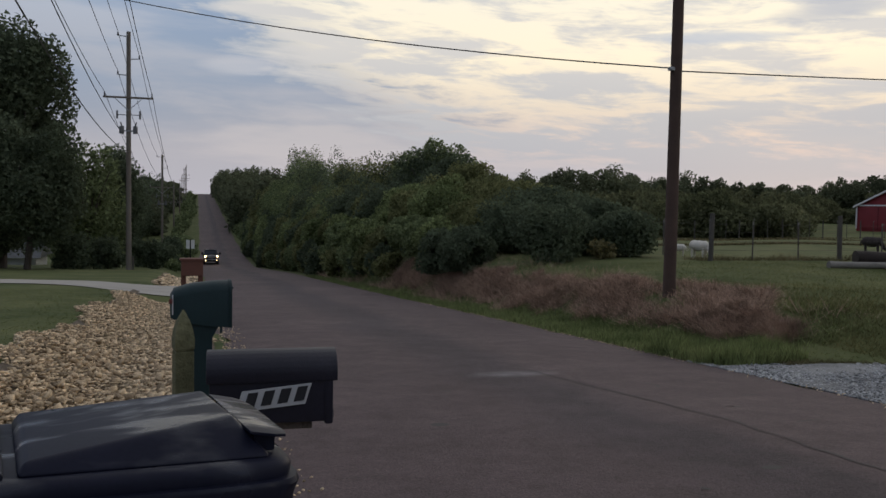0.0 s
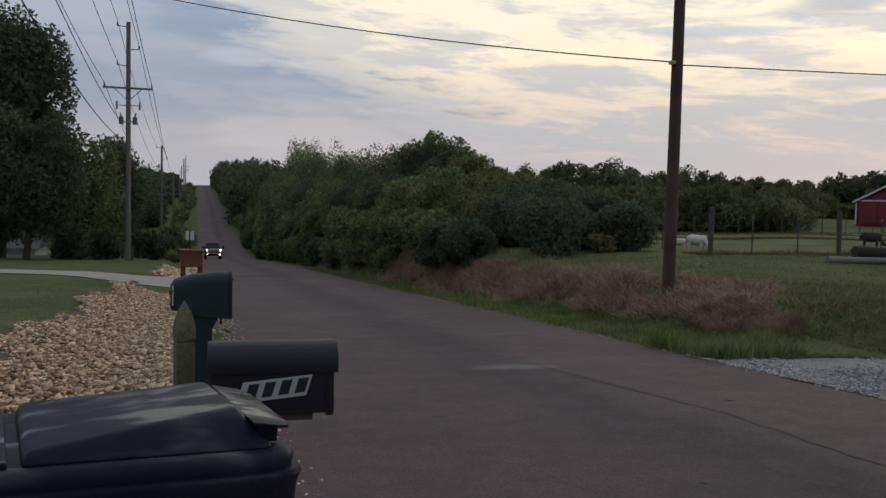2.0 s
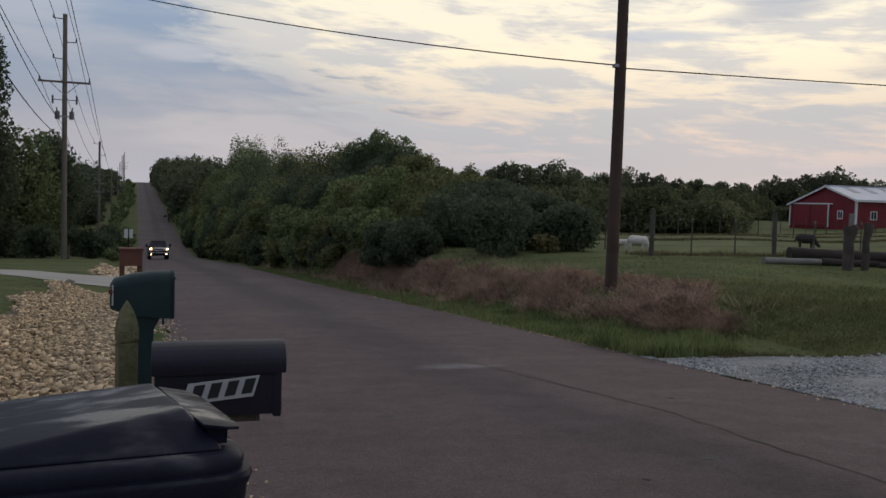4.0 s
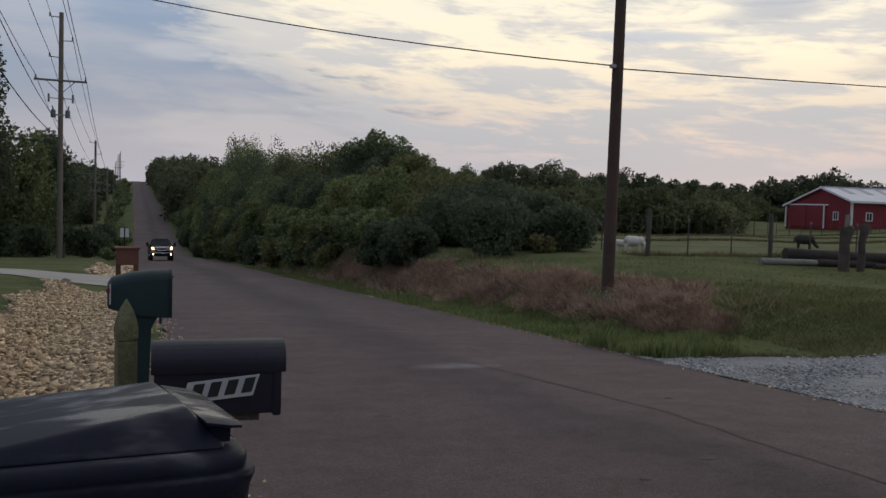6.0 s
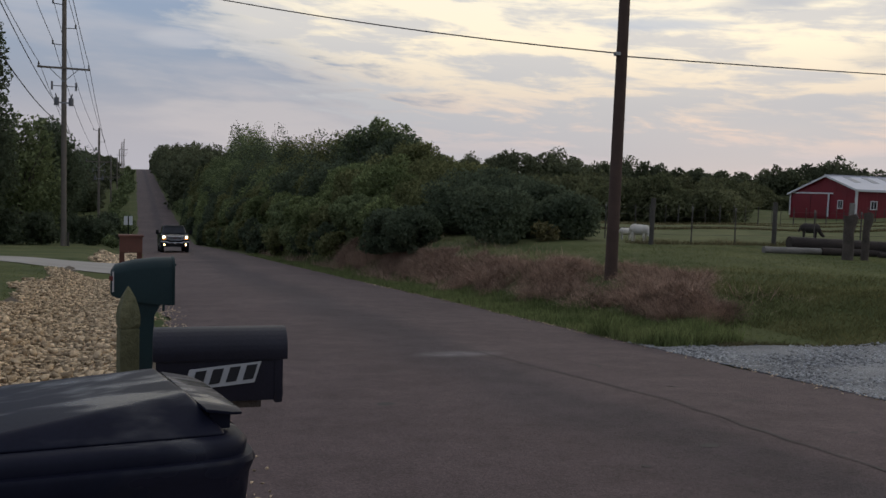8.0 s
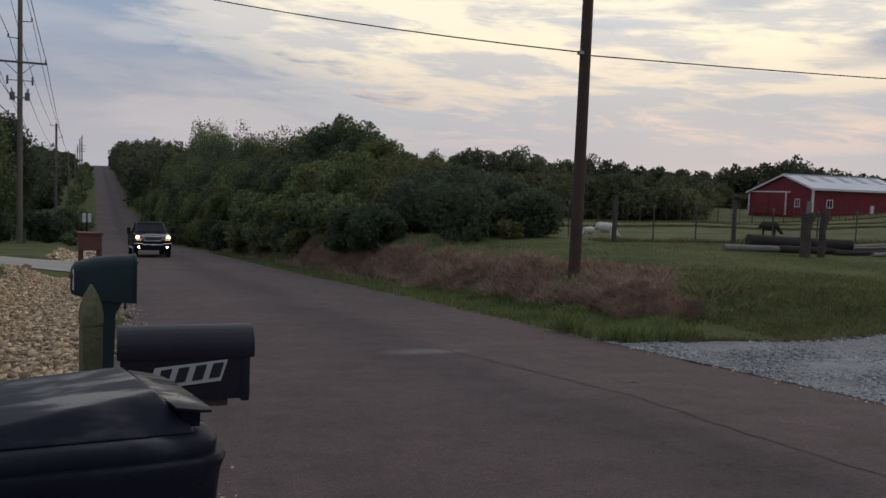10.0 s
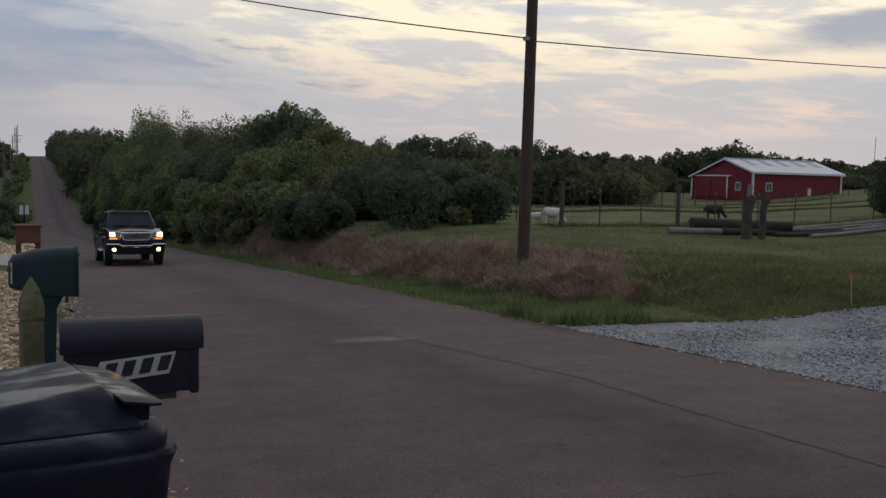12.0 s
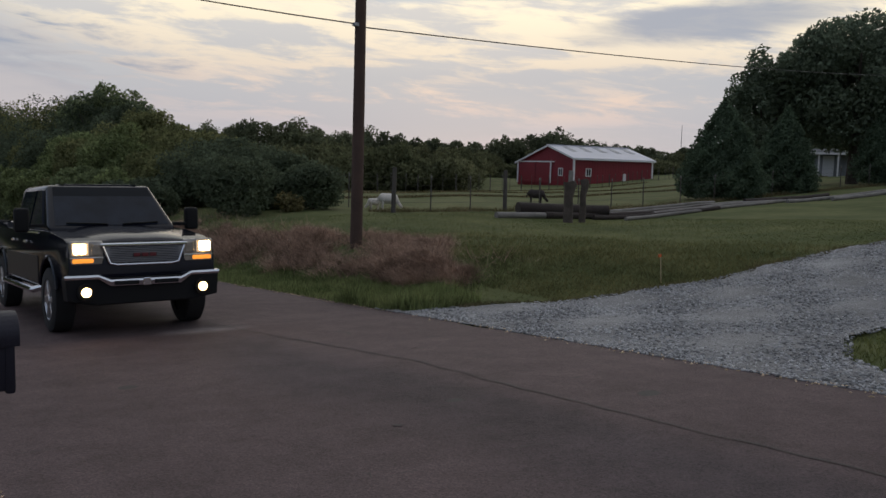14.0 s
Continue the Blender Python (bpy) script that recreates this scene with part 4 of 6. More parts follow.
tree("thicket_shrub", 15.6, 33.8, 1.5, 2.0, M["leaf_dark"], "rounded green shrub at the thicket's end", 9000, 0.10, 0.0, 24, 302, "roadside thicket")
tree("thicket_shrub", 17.6, 37.0, 1.9, 2.5, M["leaf_dark"], "rounded green shrub at the thicket's end", 9000, 0.10, 0.0, 24, 303, "roadside thicket")
tree("thicket_shrub", 14.5, 26.9, 1.5, 1.25, M["leaf_dark"], "low dark shrub at the thicket's end", 7000, 0.075, 0.0, 30, 306, "roadside thicket")
tree("thicket_shrub", 11.3, 26.4, 1.6, 1.4, M["leaf_dark"], "dark shrub at the thicket's near edge", 8000, 0.075, 0.0, 30, 307, "roadside thicket")
tree("thicket_shrub", 13.2, 26.2, 0.55, 0.6, M["leaf_yellow"], "small shrub with yellowing leaves", 900, 0.07, 0.05, 12, 304, "roadside thicket")


def woods(name, seed, items, leaves, leaf, mat, label):
    rg = np.random.default_rng(seed)
    vs, fs, n0 = [], [], 0
    for x, y, top, r in items:
        z = float(ground_z(x, y))
        h = max(2.0, top - z)
        p = crown_points(rg, leaves, (x, y, z + h * 0.52), (r, r, h * 0.5), 16, blob_size=0.4)
        v, f = leaf_cards(rg, p, leaf)
        vs.append(v), fs.append(f + n0)
        n0 += len(v)
    return tagged(mass(name, np.concatenate(vs), np.concatenate(fs), mat), label, "woods", kind="stuff")


def bearing(az, d):
    return d * math.sin(radians(az)), d * math.cos(radians(az))


FAR_AZ = [20, 22.5, 24.4, 25.8, 27.0, 28.2, 30, 32.5, 34, 36, 38.3, 41, 43, 44.3, 46.5, 48, 50, 52, 54, 60, 75]
FAR_EL = [2.0, 2.0, 2.6, 2.1, 2.85, 2.2, 2.15, 2.05, 1.65, 1.7, 1.6, 1.75, 2.05, 2.4, 1.9, 1.5, 1.35, 1.35, 1.6, 3.2, 3.6]
items = []
az = 18.0
while az < 80:
    d = rnd.uniform(205, 250)
    x, y = bearing(az, d)
    items.append((x, y, 1.6 + d * math.tan(radians(np.interp(az, FAR_AZ, FAR_EL))) * rnd.uniform(0.86, 1.12), rnd.uniform(3.5, 7)))
    az += rnd.uniform(0.5, 0.9)
woods("far_woods", 21, items, 3300, 0.40, M["leaf_far"], "dark line of distant woods behind the pasture")
items = []
az = 18.0
while az < 62:
    d = rnd.uniform(92, 128) if az < 38 else rnd.uniform(125, 165)
    x, y = bearing(az, d)
    if not (39 < az < 55 and d < 150):
        items.append((x, y, 1.6 + d * math.tan(radians(rnd.uniform(0.1, 1.25))), rnd.uniform(2.6, 5.5)))
    az += rnd.uniform(0.24, 0.44)
woods("far_woods", 22, items, 2600, 0.24, M["leaf_mid"], "lighter young trees at the pasture's far edge")
items = []
for side, x0 in ((1, 9.6), (-1, -9.5)):
    y = 165
    while y < 470:
        top = float(road_z(y)) + (11.8 if side > 0 else 7.0) * rnd.uniform(0.75, 1.05) * (0.75 if y > 400 else 1)
        items.append((x0 + side * rnd.uniform(-0.5, 5), y, top, rnd.uniform(3, 5)))
        items.append((x0 + side * rnd.uniform(6, 14), y, top + 1, rnd.uniform(4, 6)))
        y += rnd.uniform(5, 9)
items += [(8.9, 405, 13.0, 2.6), (9.6, 425, 14.2, 3.2), (8.6, 450, 13.6, 2.4), (10.5, 460, 14.6, 4.0)]
woods("hill_woods", 23, items, 1100, 0.50, M["leaf_far"], "woods along the road up the far hill")
items = []
y = 118
while y < 420:
    for x in (-1.2 - rnd.uniform(0, 1.4), -2.9 - rnd.uniform(0, 1.6), 8.6 + rnd.uniform(0, 1.2)):
        if rnd.random() < (0.8 if x > 0 else 0.3):
            items.append((x, y + rnd.uniform(-2, 2), float(ground_z(x, y)) + rnd.uniform(0.6, 1.5) * (1 if x < 0 else 1.6), rnd.uniform(1.0, 1.9)))
    y += 3.5
woods("verge_brush", 29, items, 260, 0.28, M["leaf"], "low brush crowding the verges of the far road")

# tree and cedars at the far side of the drive
tree("shade_tree", 54.9, 28.5, 11.4, 6.4, M["leaf_hazy"], "large dark shade tree beside the shed", 46000, 0.165, 0.28, 52, 51, "", 0.4, blob_size=0.34)
tree("shade_tree", 51.6, 33.0, 9.2, 3.0, M["leaf_hazy"], "slimmer dark tree at the edge of the shade trees", 18000, 0.15, 0.10, 40, 55, "", 0.22, blob_size=0.34)
tree("shade_tree", 63.5, 25.6, 11.9, 7.0, M["leaf_hazy"], "large dark shade tree beside the shed", 36000, 0.18, 0.24, 44, 52, "", 0.4, blob_size=0.34)


def cedar(x, y, h, r, seed):
    rg = np.random.default_rng(seed)
    z = float(ground_z(x, y))
    th = empty("cedar_tree", pose(x, y, z), "dense conical dark cedar behind the fence", "tree", "cedars by the fence")
    part("trunk", rod((0, 0, -0.2), (0, 0, h * 0.8), 0.11, 0.03, 8), M["bark"], th)
    n = 24000
    t = rg.uniform(0, 1, n) ** 0.62
    a = rg.uniform(0, 2 * math.pi, n)
    lobes = 1 + 0.16 * np.sin(a * 5 + seed) * np.sin(t * 14) + 0.10 * np.sin(a * 9 + t * 30)
    rr = r * (1 - (1 - t) ** 1.75) * lobes * rg.uniform(0.8, 1.06, n)
    rr = np.where(t > 0.9, rr * (1 - (t - 0.9) * 2.5), rr)
    pts = np.stack([rr * np.cos(a), rr * np.sin(a), h * (1 - t) + 0.06 * h * rg.normal(size=n) * 0.4 + 0.06], 1)
    pts = pts[pts[:, 2] > 0.04]
    v, f = leaf_cards(rg, pts, 0.085)
    mass("crown", v, f, M["pine"], th)


tree("shade_tree", 79, 47, 7.6, 5.0, M["leaf_dark"], "dark tree behind the shed", 6000, 0.3, 0.05, 30, 53, "")
tree("shade_tree", 73, 34.5, 6.5, 4.2, M["leaf_dark"], "dark tree behind the shed", 6000, 0.3, 0.05, 30, 54, "")
cedar(36.9, 25.8, 4.8, 2.0, 61)
cedar(42.2, 25.6, 4.5, 1.6, 62)
cedar(52.4, 24.7, 5.2, 2.1, 63)

# ---------------------------------------------------------------- poles and cables


def wire(name, p, q, sag, r, label, n=24, mat="wire"):
    p, q = Vector(p), Vector(q)
    pts = [p.lerp(q, k / n) - Vector((0, 0, sag * 4 * (k / n) * (1 - k / n))) for k in range(n + 1)]
    return tagged(part(name, tube(pts, r, 5), M[mat], smooth=True), label, "cable")


def utility_pole(x, y, top, detail=True, r=0.21):
    z = float(ground_z(x, y))
    th = empty("utility_pole", pose(x, y, z), "tall weathered wooden utility pole with crossarm and insulators" if detail else "distant wooden utility pole", "pole", "power line poles")
    h = top - z
    part("pole", rod((0, 0, -0.5), (0, 0, h), r, r * 0.72, 14), M["pole_wood"], th, smooth=True)
    arm = part("crossarm", box(3.5, 0.12, 0.14, (0, -0.2, h - 4.85), 0.01, m=pose(0, 0, 0, 0, 0, 0)), M["pole_wood"], th)
    for s in (-1, 1):
        part("brace", rod((s * 0.95, -0.2, h - 4.9), (0, -0.18, h - 5.8), 0.025), M["steel"], th)
        part("insulator", rod((s * 1.65, -0.2, h - 4.78), (s * 1.65, -0.2, h - 4.5), 0.06, 0.045), M["insulator"], th)
    if detail:
        for s, dz in ((-1, 0.35), (1, 2.0), (-1, 3.2)):
            part("post_arm", rod((0, 0, h - dz), (s * 0.75, 0, h - dz + 0.05), 0.035), M["steel"], th)
            part("insulator", rod((s * 0.75, 0, h - dz + 0.03), (s * 0.75, 0, h - dz + 0.3), 0.06), M["insulator"], th)
        for s in (-1, 1):
            part("post_arm", rod((0, 0, h - 6.1), (s * 0.8, 0, h - 6.1), 0.03), M["steel"], th)
            part("switch", rod((s * 0.8, 0, h - 6.4), (s * 0.8, 0, h - 5.8), 0.07), M["insulator"], th)
            bm = rod((s * 0.48, -0.1, h - 7.5), (s * 0.48, -0.1, h - 6.95), 0.18, 0.17, 10)
            rod((s * 0.48, -0.1, h - 6.95), (s * 0.55, -0.1, h - 6.65), 0.06, 0.04, 8, bm)
            part("transformer", bm, M["insulator"], th)
        part("bracket", box(1.0, 0.08, 0.1, (0, -0.14, h - 7.3)), M["steel"], th)
        part("guard", rod((0.3, 0, -0.2), (0.3, 0, 1.0), 0.08), M["post_wood"], th)
    return th


P1 = (-4.9, 67.6, 14.15)
P2 = (-5.0, 134.0, 8.7)
utility_pole(*P1)
utility_pole(*P2, detail=True, r=0.2)
for x, y, top in ((-5.0, 200, 6.6), (-4.9, 262, 7.5), (-4.9, 300, 11.0), (-4.9, 345, 15.0), (-4.9, 385, 17.0), (-4.9, 421, 19.6)):
    utility_pole(x, y, top, False, 0.18)
P0 = (-4.3, 4.0, 19.8)
utility_pole(*P0)
for off, dz, sag in ((-0.75, 0.05, 1.0), (0.75, -1.7, 1.0), (-0.75, -2.9, 1.0), (-1.65, -4.5, 1.1), (1.65, -4.5, 1.1), (-0.1, -7.9, 1.3)):
    for a, b in ((P0, P1), (P1, P2)):
        wire("power_line", (a[0] + off, a[1], a[2] + dz), (b[0] + off, b[1], b[2] + dz), sag, 0.020, "thin dark overhead power line")
wire("telephone_line", (-4.3, 4.0, 9.3), (-4.9, 67.6, 5.3), 1.5, 0.024, "sagging dark overhead telephone cable")
# the lone pole by the road with the service cable
RP = (9.9, 16.4)
zb = float(ground_z(*RP))
th = empty("service_pole", pose(*RP, zb), "dark brown creosoted wooden pole on the weedy bank", "pole")
part("pole", rod((0, 0, -0.5), (0.02, 0, 8.2), 0.142, 0.112, 16), M["pole_dark"], th, smooth=True)
part("cable_clamp", box(0.12, 0.1, 0.08, (-0.14, -0.05, 4.89), 0.01), M["steel"], th)
part("bolt", rod((-0.20, -0.1, 4.87), (0.2, 0.1, 4.87), 0.014), M["steel"], th)
CL = (RP[0] - 0.16, RP[1] - 0.08, zb + 4.90)
wire("service_cable", CL, (-16.0, 40.5, 13.5), 1.1, 0.015, "twisted dark service cable over the road")
wire("service_cable", (RP[0] + 0.14, RP[1] - 0.02, zb + 4.86), (60.0, 26.0, 8.5), 0.3, 0.015, "dark service cable running to the shed trees")

# ---------------------------------------------------------------- mailboxes and bin


def arch(w, h, top=0.5, n=9):
    """Mailbox section: straight sides, rounded top. Pairs across and up."""
    r = w / 2
    side = h - r * top * 2
    pts = [(-r, 0), (r, 0)]
    for k in range(n + 1):
        a = math.pi * k / n
        pts.append((r * math.cos(a), side + (h - side) * math.sin(a)))
    return pts


def black_mailbox():
    th = empty("mailbox", pose(0.30, 3.47, 0.735, 0, 0, -2.0), "black plastic mailbox on a mossy wooden post", "mailbox")
    part("body", prism(arch(0.185, 0.262, 0.42), "x", -0.250, 0.215, 0.006), M["box_black"], th, smooth=True)
    cap = [(-0.103, 0.165), (0.103, 0.165)] + [(0.103 * math.cos(math.pi * k / 12), 0.205 + 0.078 * math.sin(math.pi * k / 12)) for k in range(13)]
    part("roof_cap", prism(cap, "x", -0.262, 0.248, 0.006), M["box_black"], th, smooth=True)
    door = [(a * 1.03, b - 0.012) for a, b in arch(0.19, 0.28, 0.42)]
    part("door", prism(door, "x", 0.196, 0.232, 0.012), M["box_black"], th, smooth=True)
    part("latch", box(0.02, 0.03, 0.04, (0.234, 0, 0.012), 0.006), M["box_black"], th)
    plate = part("number_plate", prism([(-0.151, 0.051), (0.119, 0.077), (0.144, 0.159), (-0.126, 0.133)], "y", -0.104, -0.0965), M["plate"], th, "white number plate with dark figures")
    for k in range(4):
        x0 = -0.119 + 0.064 * k
        z0 = 0.068 + 0.0066 * k
        bm = prism([(x0, z0), (x0 + 0.040, z0 + 0.004), (x0 + 0.057, z0 + 0.062), (x0 + 0.017, z0 + 0.058)], "y", -0.108, -0.1035)
        part("figure_bar", bm, M["ink"], th)
    part("scuff", box(0.012, 0.004, 0.006, (-0.10, -0.083, 0.222)), M["plate"], th)
    part("support_board", box(0.34, 0.14, 0.030, (-0.02, 0, -0.017), 0.004), M["bark"], th)
    part("support_arm", box(0.36, 0.085, 0.085, (-0.20, 0.02, -0.073), 0.006), M["bark"], th)
    # post with a pointed top
    p = empty("mailbox_post", pose(-0.055, 3.77, -0.25, 0, 0, 12), "mossy green-grey wooden post with pointed top", "post")
    bm = box(0.078, 0.078, 1.22, (0, 0, 0.61), 0.006)
    part("post", bm, M["post_green"], p)
    bm = bmesh.new()
    rings = []
    for z, r in ((1.22, 0.034), (1.232, 0.040), (1.27, 0.041), (1.31, 0.035), (1.35, 0.024), (1.395, 0.003)):
        rings.append([bm.verts.new((sx * r, sy * r, z)) for sx, sy in ((-1, -1), (1, -1), (1, 1), (-1, 1))])
    for a, b in zip(rings, rings[1:]):
        for k in range(4):
            bm.faces.new((a[k], a[(k + 1) % 4], b[(k + 1) % 4], b[k]))
    bm.faces.new(rings[0][::-1]), bm.faces.new(rings[-1])
    part("finial", bm, M["post_green"], p)


black_mailbox()


def green_mailbox():
    y = 7.72
    z = float(ground_z(0.0, y))
    th = empty("mailbox", pose(0.03, y, z, 0, 0, 3), "dark green plastic mailbox on its own moulded post", "mailbox")
    top = 0.93 - z
    # deep body with a curved crown, lower at the house end
    bm = bmesh.new()
    rings = []
    for x, h, lo in ((-0.25, 0.285, 0.085), (-0.22, 0.335, 0.07), (-0.08, 0.375, 0.03), (0.10, 0.395, 0.0), (0.24, 0.400, -0.01), (0.252, 0.39, 0.0)):
        pts = arch(0.25, h - lo, 0.35, 8)
        rings.append([bm.verts.new((x, a, top - 0.40 + lo + b)) for a, b in pts])
    for a, b in zip(rings, rings[1:]):
        for k in range(len(a)):
            bm.faces.new((a[k], a[(k + 1) % len(a)], b[(k + 1) % len(a)], b[k]))
    bm.faces.new(rings[0][::-1]), bm.faces.new(rings[-1])
    bmesh.ops.recalc_face_normals(bm, faces=bm.faces)
    part("body", bm, M["box_green"], th, smooth=True, angle=40)
    part("rim", prism([(a, top - 0.41 + b) for a, b in arch(0.265, 0.415, 0.35)], "x", 0.235, 0.262, 0.006), M["box_green"], th, smooth=True)
    bm = prism([(-0.10, 0.0), (0.10, 0.0), (0.085, 0.35), (0.10, top - 0.50), (0.17, top - 0.37), (-0.13, top - 0.37), (-0.09, top - 0.50), (-0.075, 0.35)], "y", -0.09, 0.09, 0.012)
    part("post", bm, M["box_green"], th, smooth=True)
    part("flag_arm", box(0.012, 0.01, 0.17, (-0.235, -0.135, top - 0.20), m=pose(0, 0, 0, 0, 0, 0)), M["plate"], th, "pale flag arm")
    part("flag", box(0.03, 0.012, 0.04, (-0.250, -0.137, top - 0.17), 0.003), M["flag"], th, "red signal flag")
    part("handle", box(0.02, 0.06, 0.02, (0.27, 0, top - 0.07), 0.004), M["box_green"], th)
    part("latch", box(0.02, 0.03, 0.06, (0.17, -0.10, top - 0.43), 0.004), M["box_green"], th)


green_mailbox()


def brown_mailbox():
    x, y = -0.12, 22.9
    z = float(ground_z(x, y))
    th = empty("mailbox_stand", pose(x, y, z, 0, 0, 2), "reddish-brown wooden mailbox cabinet on two posts", "mailbox")
    top = 0.17 - z
    part("cabinet", box(0.54, 0.40, 0.40, (0, 0, top - 0.24), 0.012), M["brown_box"], th)
    part("cap", box(0.60, 0.46, 0.05, (0, 0, top - 0.02), 0.010), M["brown_box"], th)
    for s in (-1, 1):
        part("post", box(0.12, 0.12, top - 0.44, (s * 0.21, 0, (top - 0.44) / 2), 0.006), M["brown_box"], th)
    part("rail", box(0.34, 0.06, 0.08, (0, 0, 0.35), 0.004), M["brown_box"], th)


brown_mailbox()


def road_sign():
    x, y = -0.45, 63.0
    z = float(ground_z(x, y))
    th = empty("twin_sign", pose(x, y, z), "pair of plain white sign panels on one dark post", "sign")
    top = -1.02 - z
    part("post", box(0.07, 0.05, top, (0, 0.04, top / 2)), M["trim_black"], th)
    for s in (-1, 1):
        part("panel", box(0.24, 0.02, 0.62, (s * 0.165, 0, top - 0.31), 0.004), M["sign_white"], th)


road_sign()


def rubbish_bin():
    """Local x runs to the front lip, y away from the near side; z = 0 on the ground, the tub's rim at H."""
    u = Vector((0.9773, 0.2071, -0.0450))
    v = Vector((-0.2073, 0.9783, 0.0))
    w = u.cross(v)
    H = 1.16
    o = Vector((0.19, 1.77, 1.065)) - w * H
    m = Matrix(((u.x, v.x, w.x, o.x), (u.y, v.y, w.y, o.y), (u.z, v.z, w.z, o.z), (0, 0, 0, 1)))
    th = empty("wheeled_bin", m, "blue-black plastic wheeled rubbish bin with a ridged lid", "bin")
    cx, cy = -0.318, 0.236

    def loop(bm, z, a, b, e=0.28, n=48):
        out = []
        for k in range(n):
            t = 2 * math.pi * k / n
            c, s = math.cos(t), math.sin(t)
            out.append(bm.verts.new((cx + a * math.copysign(abs(c) ** e, c), cy + b * math.copysign(abs(s) ** e, s), z)))
        return out

    def skin(bm, rings):
        for p, q in zip(rings, rings[1:]):
            for k in range(len(p)):
                bm.faces.new((p[k], p[(k + 1) % len(p)], q[(k + 1) % len(p)], q[k]))
        bm.faces.new(rings[0][::-1]), bm.faces.new(rings[-1])
        return bm

    bm = bmesh.new()
    skin(bm, [loop(bm, z, a, b) for z, a, b in ((0.06, 0.22, 0.16), (0.35, 0.26, 0.185), (H - 0.27, 0.318, 0.224), (H - 0.262, 0.340, 0.246), (H - 0.075, 0.350, 0.254),
                                               (H - 0.046, 0.358, 0.262), (H - 0.036, 0.353, 0.257), (H - 0.034, 0.335, 0.24))])
    part("tub", bm, M["bin"], th, smooth=True, angle=50)
    bm = bmesh.new()
    skin(bm, [loop(bm, z, a, b) for z, a, b in ((H - 0.036, 0.340, 0.244), (H - 0.014, 0.342, 0.246), (H - 0.004, 0.334, 0.238), (H + 0.002, 0.322, 0.226))])
    lid = part("lid", bm, M["bin"], th, smooth=True, angle=60)
    # raised wedge: highest at the front, widening and falling towards the hinge
    lo = [(-0.515, 0.022), (-0.030, 0.030), (-0.030, 0.450), (-0.515, 0.458)]
    hi = [(-0.500, 0.045), (-0.092, 0.130), (-0.115, 0.345), (-0.500, 0.430)]
    hz = [0.026, 0.074, 0.086, 0.034]
    bm = bmesh.new()
    a = [bm.verts.new((x, y, H + 0.002)) for x, y in lo]
    b = [bm.verts.new((x, y, H + k)) for (x, y), k in zip(hi, hz)]
    for k in range(4):
        bm.faces.new((a[k], a[(k + 1) % 4], b[(k + 1) % 4], b[k]))
    bm.faces.new(b), bm.faces.new(a[::-1])
    bmesh.ops.bevel(bm, geom=bm.edges[:], offset=0.010, segments=3, affect="EDGES", profile=0.55)
    part("lid_panel", bm, M["bin"], lid, smooth=True, angle=70)
    part("hinge_panel", box(0.13, 0.42, 0.016, (-0.600, cy, H + 0.006), 0.006, seg=3), M["bin"], lid, smooth=True)
    # lifting lip along the front
    lip = [(-0.075, 0.045), (-0.020, 0.050), (0.008, 0.066), (0.014, 0.10), (0.014, 0.36), (0.004, 0.405), (-0.012, 0.43), (-0.075, 0.435)]
    bm = prism(lip, "z", H + 0.040, H + 0.047, 0.002)
    for q in bm.verts:
        q.co.z += -0.18 * (q.co.x + 0.02)
    part("lid_lip", bm, M["bin"], lid, smooth=True)
    for k in range(6):
        part("lip_rib", box(0.045, 0.008, 0.034, (-0.035, 0.08 + 0.064 * k, H + 0.022), 0.002), M["bin"], lid)
    for k in range(4):
        part("lip_stud", rod((-0.030, 0.09 + 0.10 * k, H + 0.040), (-0.030, 0.09 + 0.10 * k, H + 0.049), 0.005, seg=8), M["bin"], lid)
    part("hinge_bar", rod((-0.690, 0.02, H - 0.02), (-0.690, 0.46, H - 0.02), 0.016), M["bin"], th)
    for s in (-1, 1):
        part("wheel", rod((-0.52, cy + s * 0.15, 0.13), (-0.52, cy + s * 0.21, 0.13), 0.125, seg=20), M["rubber"], th)
        part("handle_bracket", box(0.08, 0.03, 0.06, (-0.67, cy + s * 0.20, H - 0.045), 0.006), M["bin"], th)


rubbish_bin()

# ---------------------------------------------------------------- pasture: fence, logs, barn, shed


def fence_post(x, y, h, r, wood, lean=0.0):
    z = float(ground_z(x, y))
    th = empty("fence_post", pose(x, y, z, 0, lean, 0), "round grey wooden fence post" if wood else "thin steel fence stake", "fence post", "pasture fence")
    if wood:
        part("post", rod((0, 0, -0.2), (0, 0, h), r, r * 0.92, 10), M["post_wood"], th, smooth=True)
    else:
        part("post", box(0.035, 0.035, h + 0.2, (0, 0, h / 2 - 0.1)), M["post_wood"], th)
        part("tip", box(0.04, 0.04, 0.10, (0, 0, h - 0.05)), M["log_pale"], th)


FRONT = [(16.1, 24.2, 1), (17.9, 24.5, 0), (19.8, 24.6, 0), (21.5, 24.6, 1), (23.4, 24.7, 0), (25.6, 24.7, 0), (27.6, 24.7, 0), (29.8, 24.8, 0), (32.4, 24.8, 0), (34.7, 24.6, 0),
         (37.2, 24.6, 0), (39.7, 24.7, 0), (43, 24.7, 0), (46.4, 24.7, 0), (49.7, 24.75, 0)]
SIDE = [(16.6, 28.0, 0), (17.3, 30.6, 1), (17.9, 34, 0), (18.6, 38, 0)]
for x, y, wood in FRONT + SIDE:
    fence_post(x, y, 1.55 if wood else 1.30, 0.085 if wood else 0.02, wood, rnd.uniform(-1.5, 1.5))
ends = [FRONT[0], FRONT[3], FRONT[7], FRONT[9], FRONT[14]]
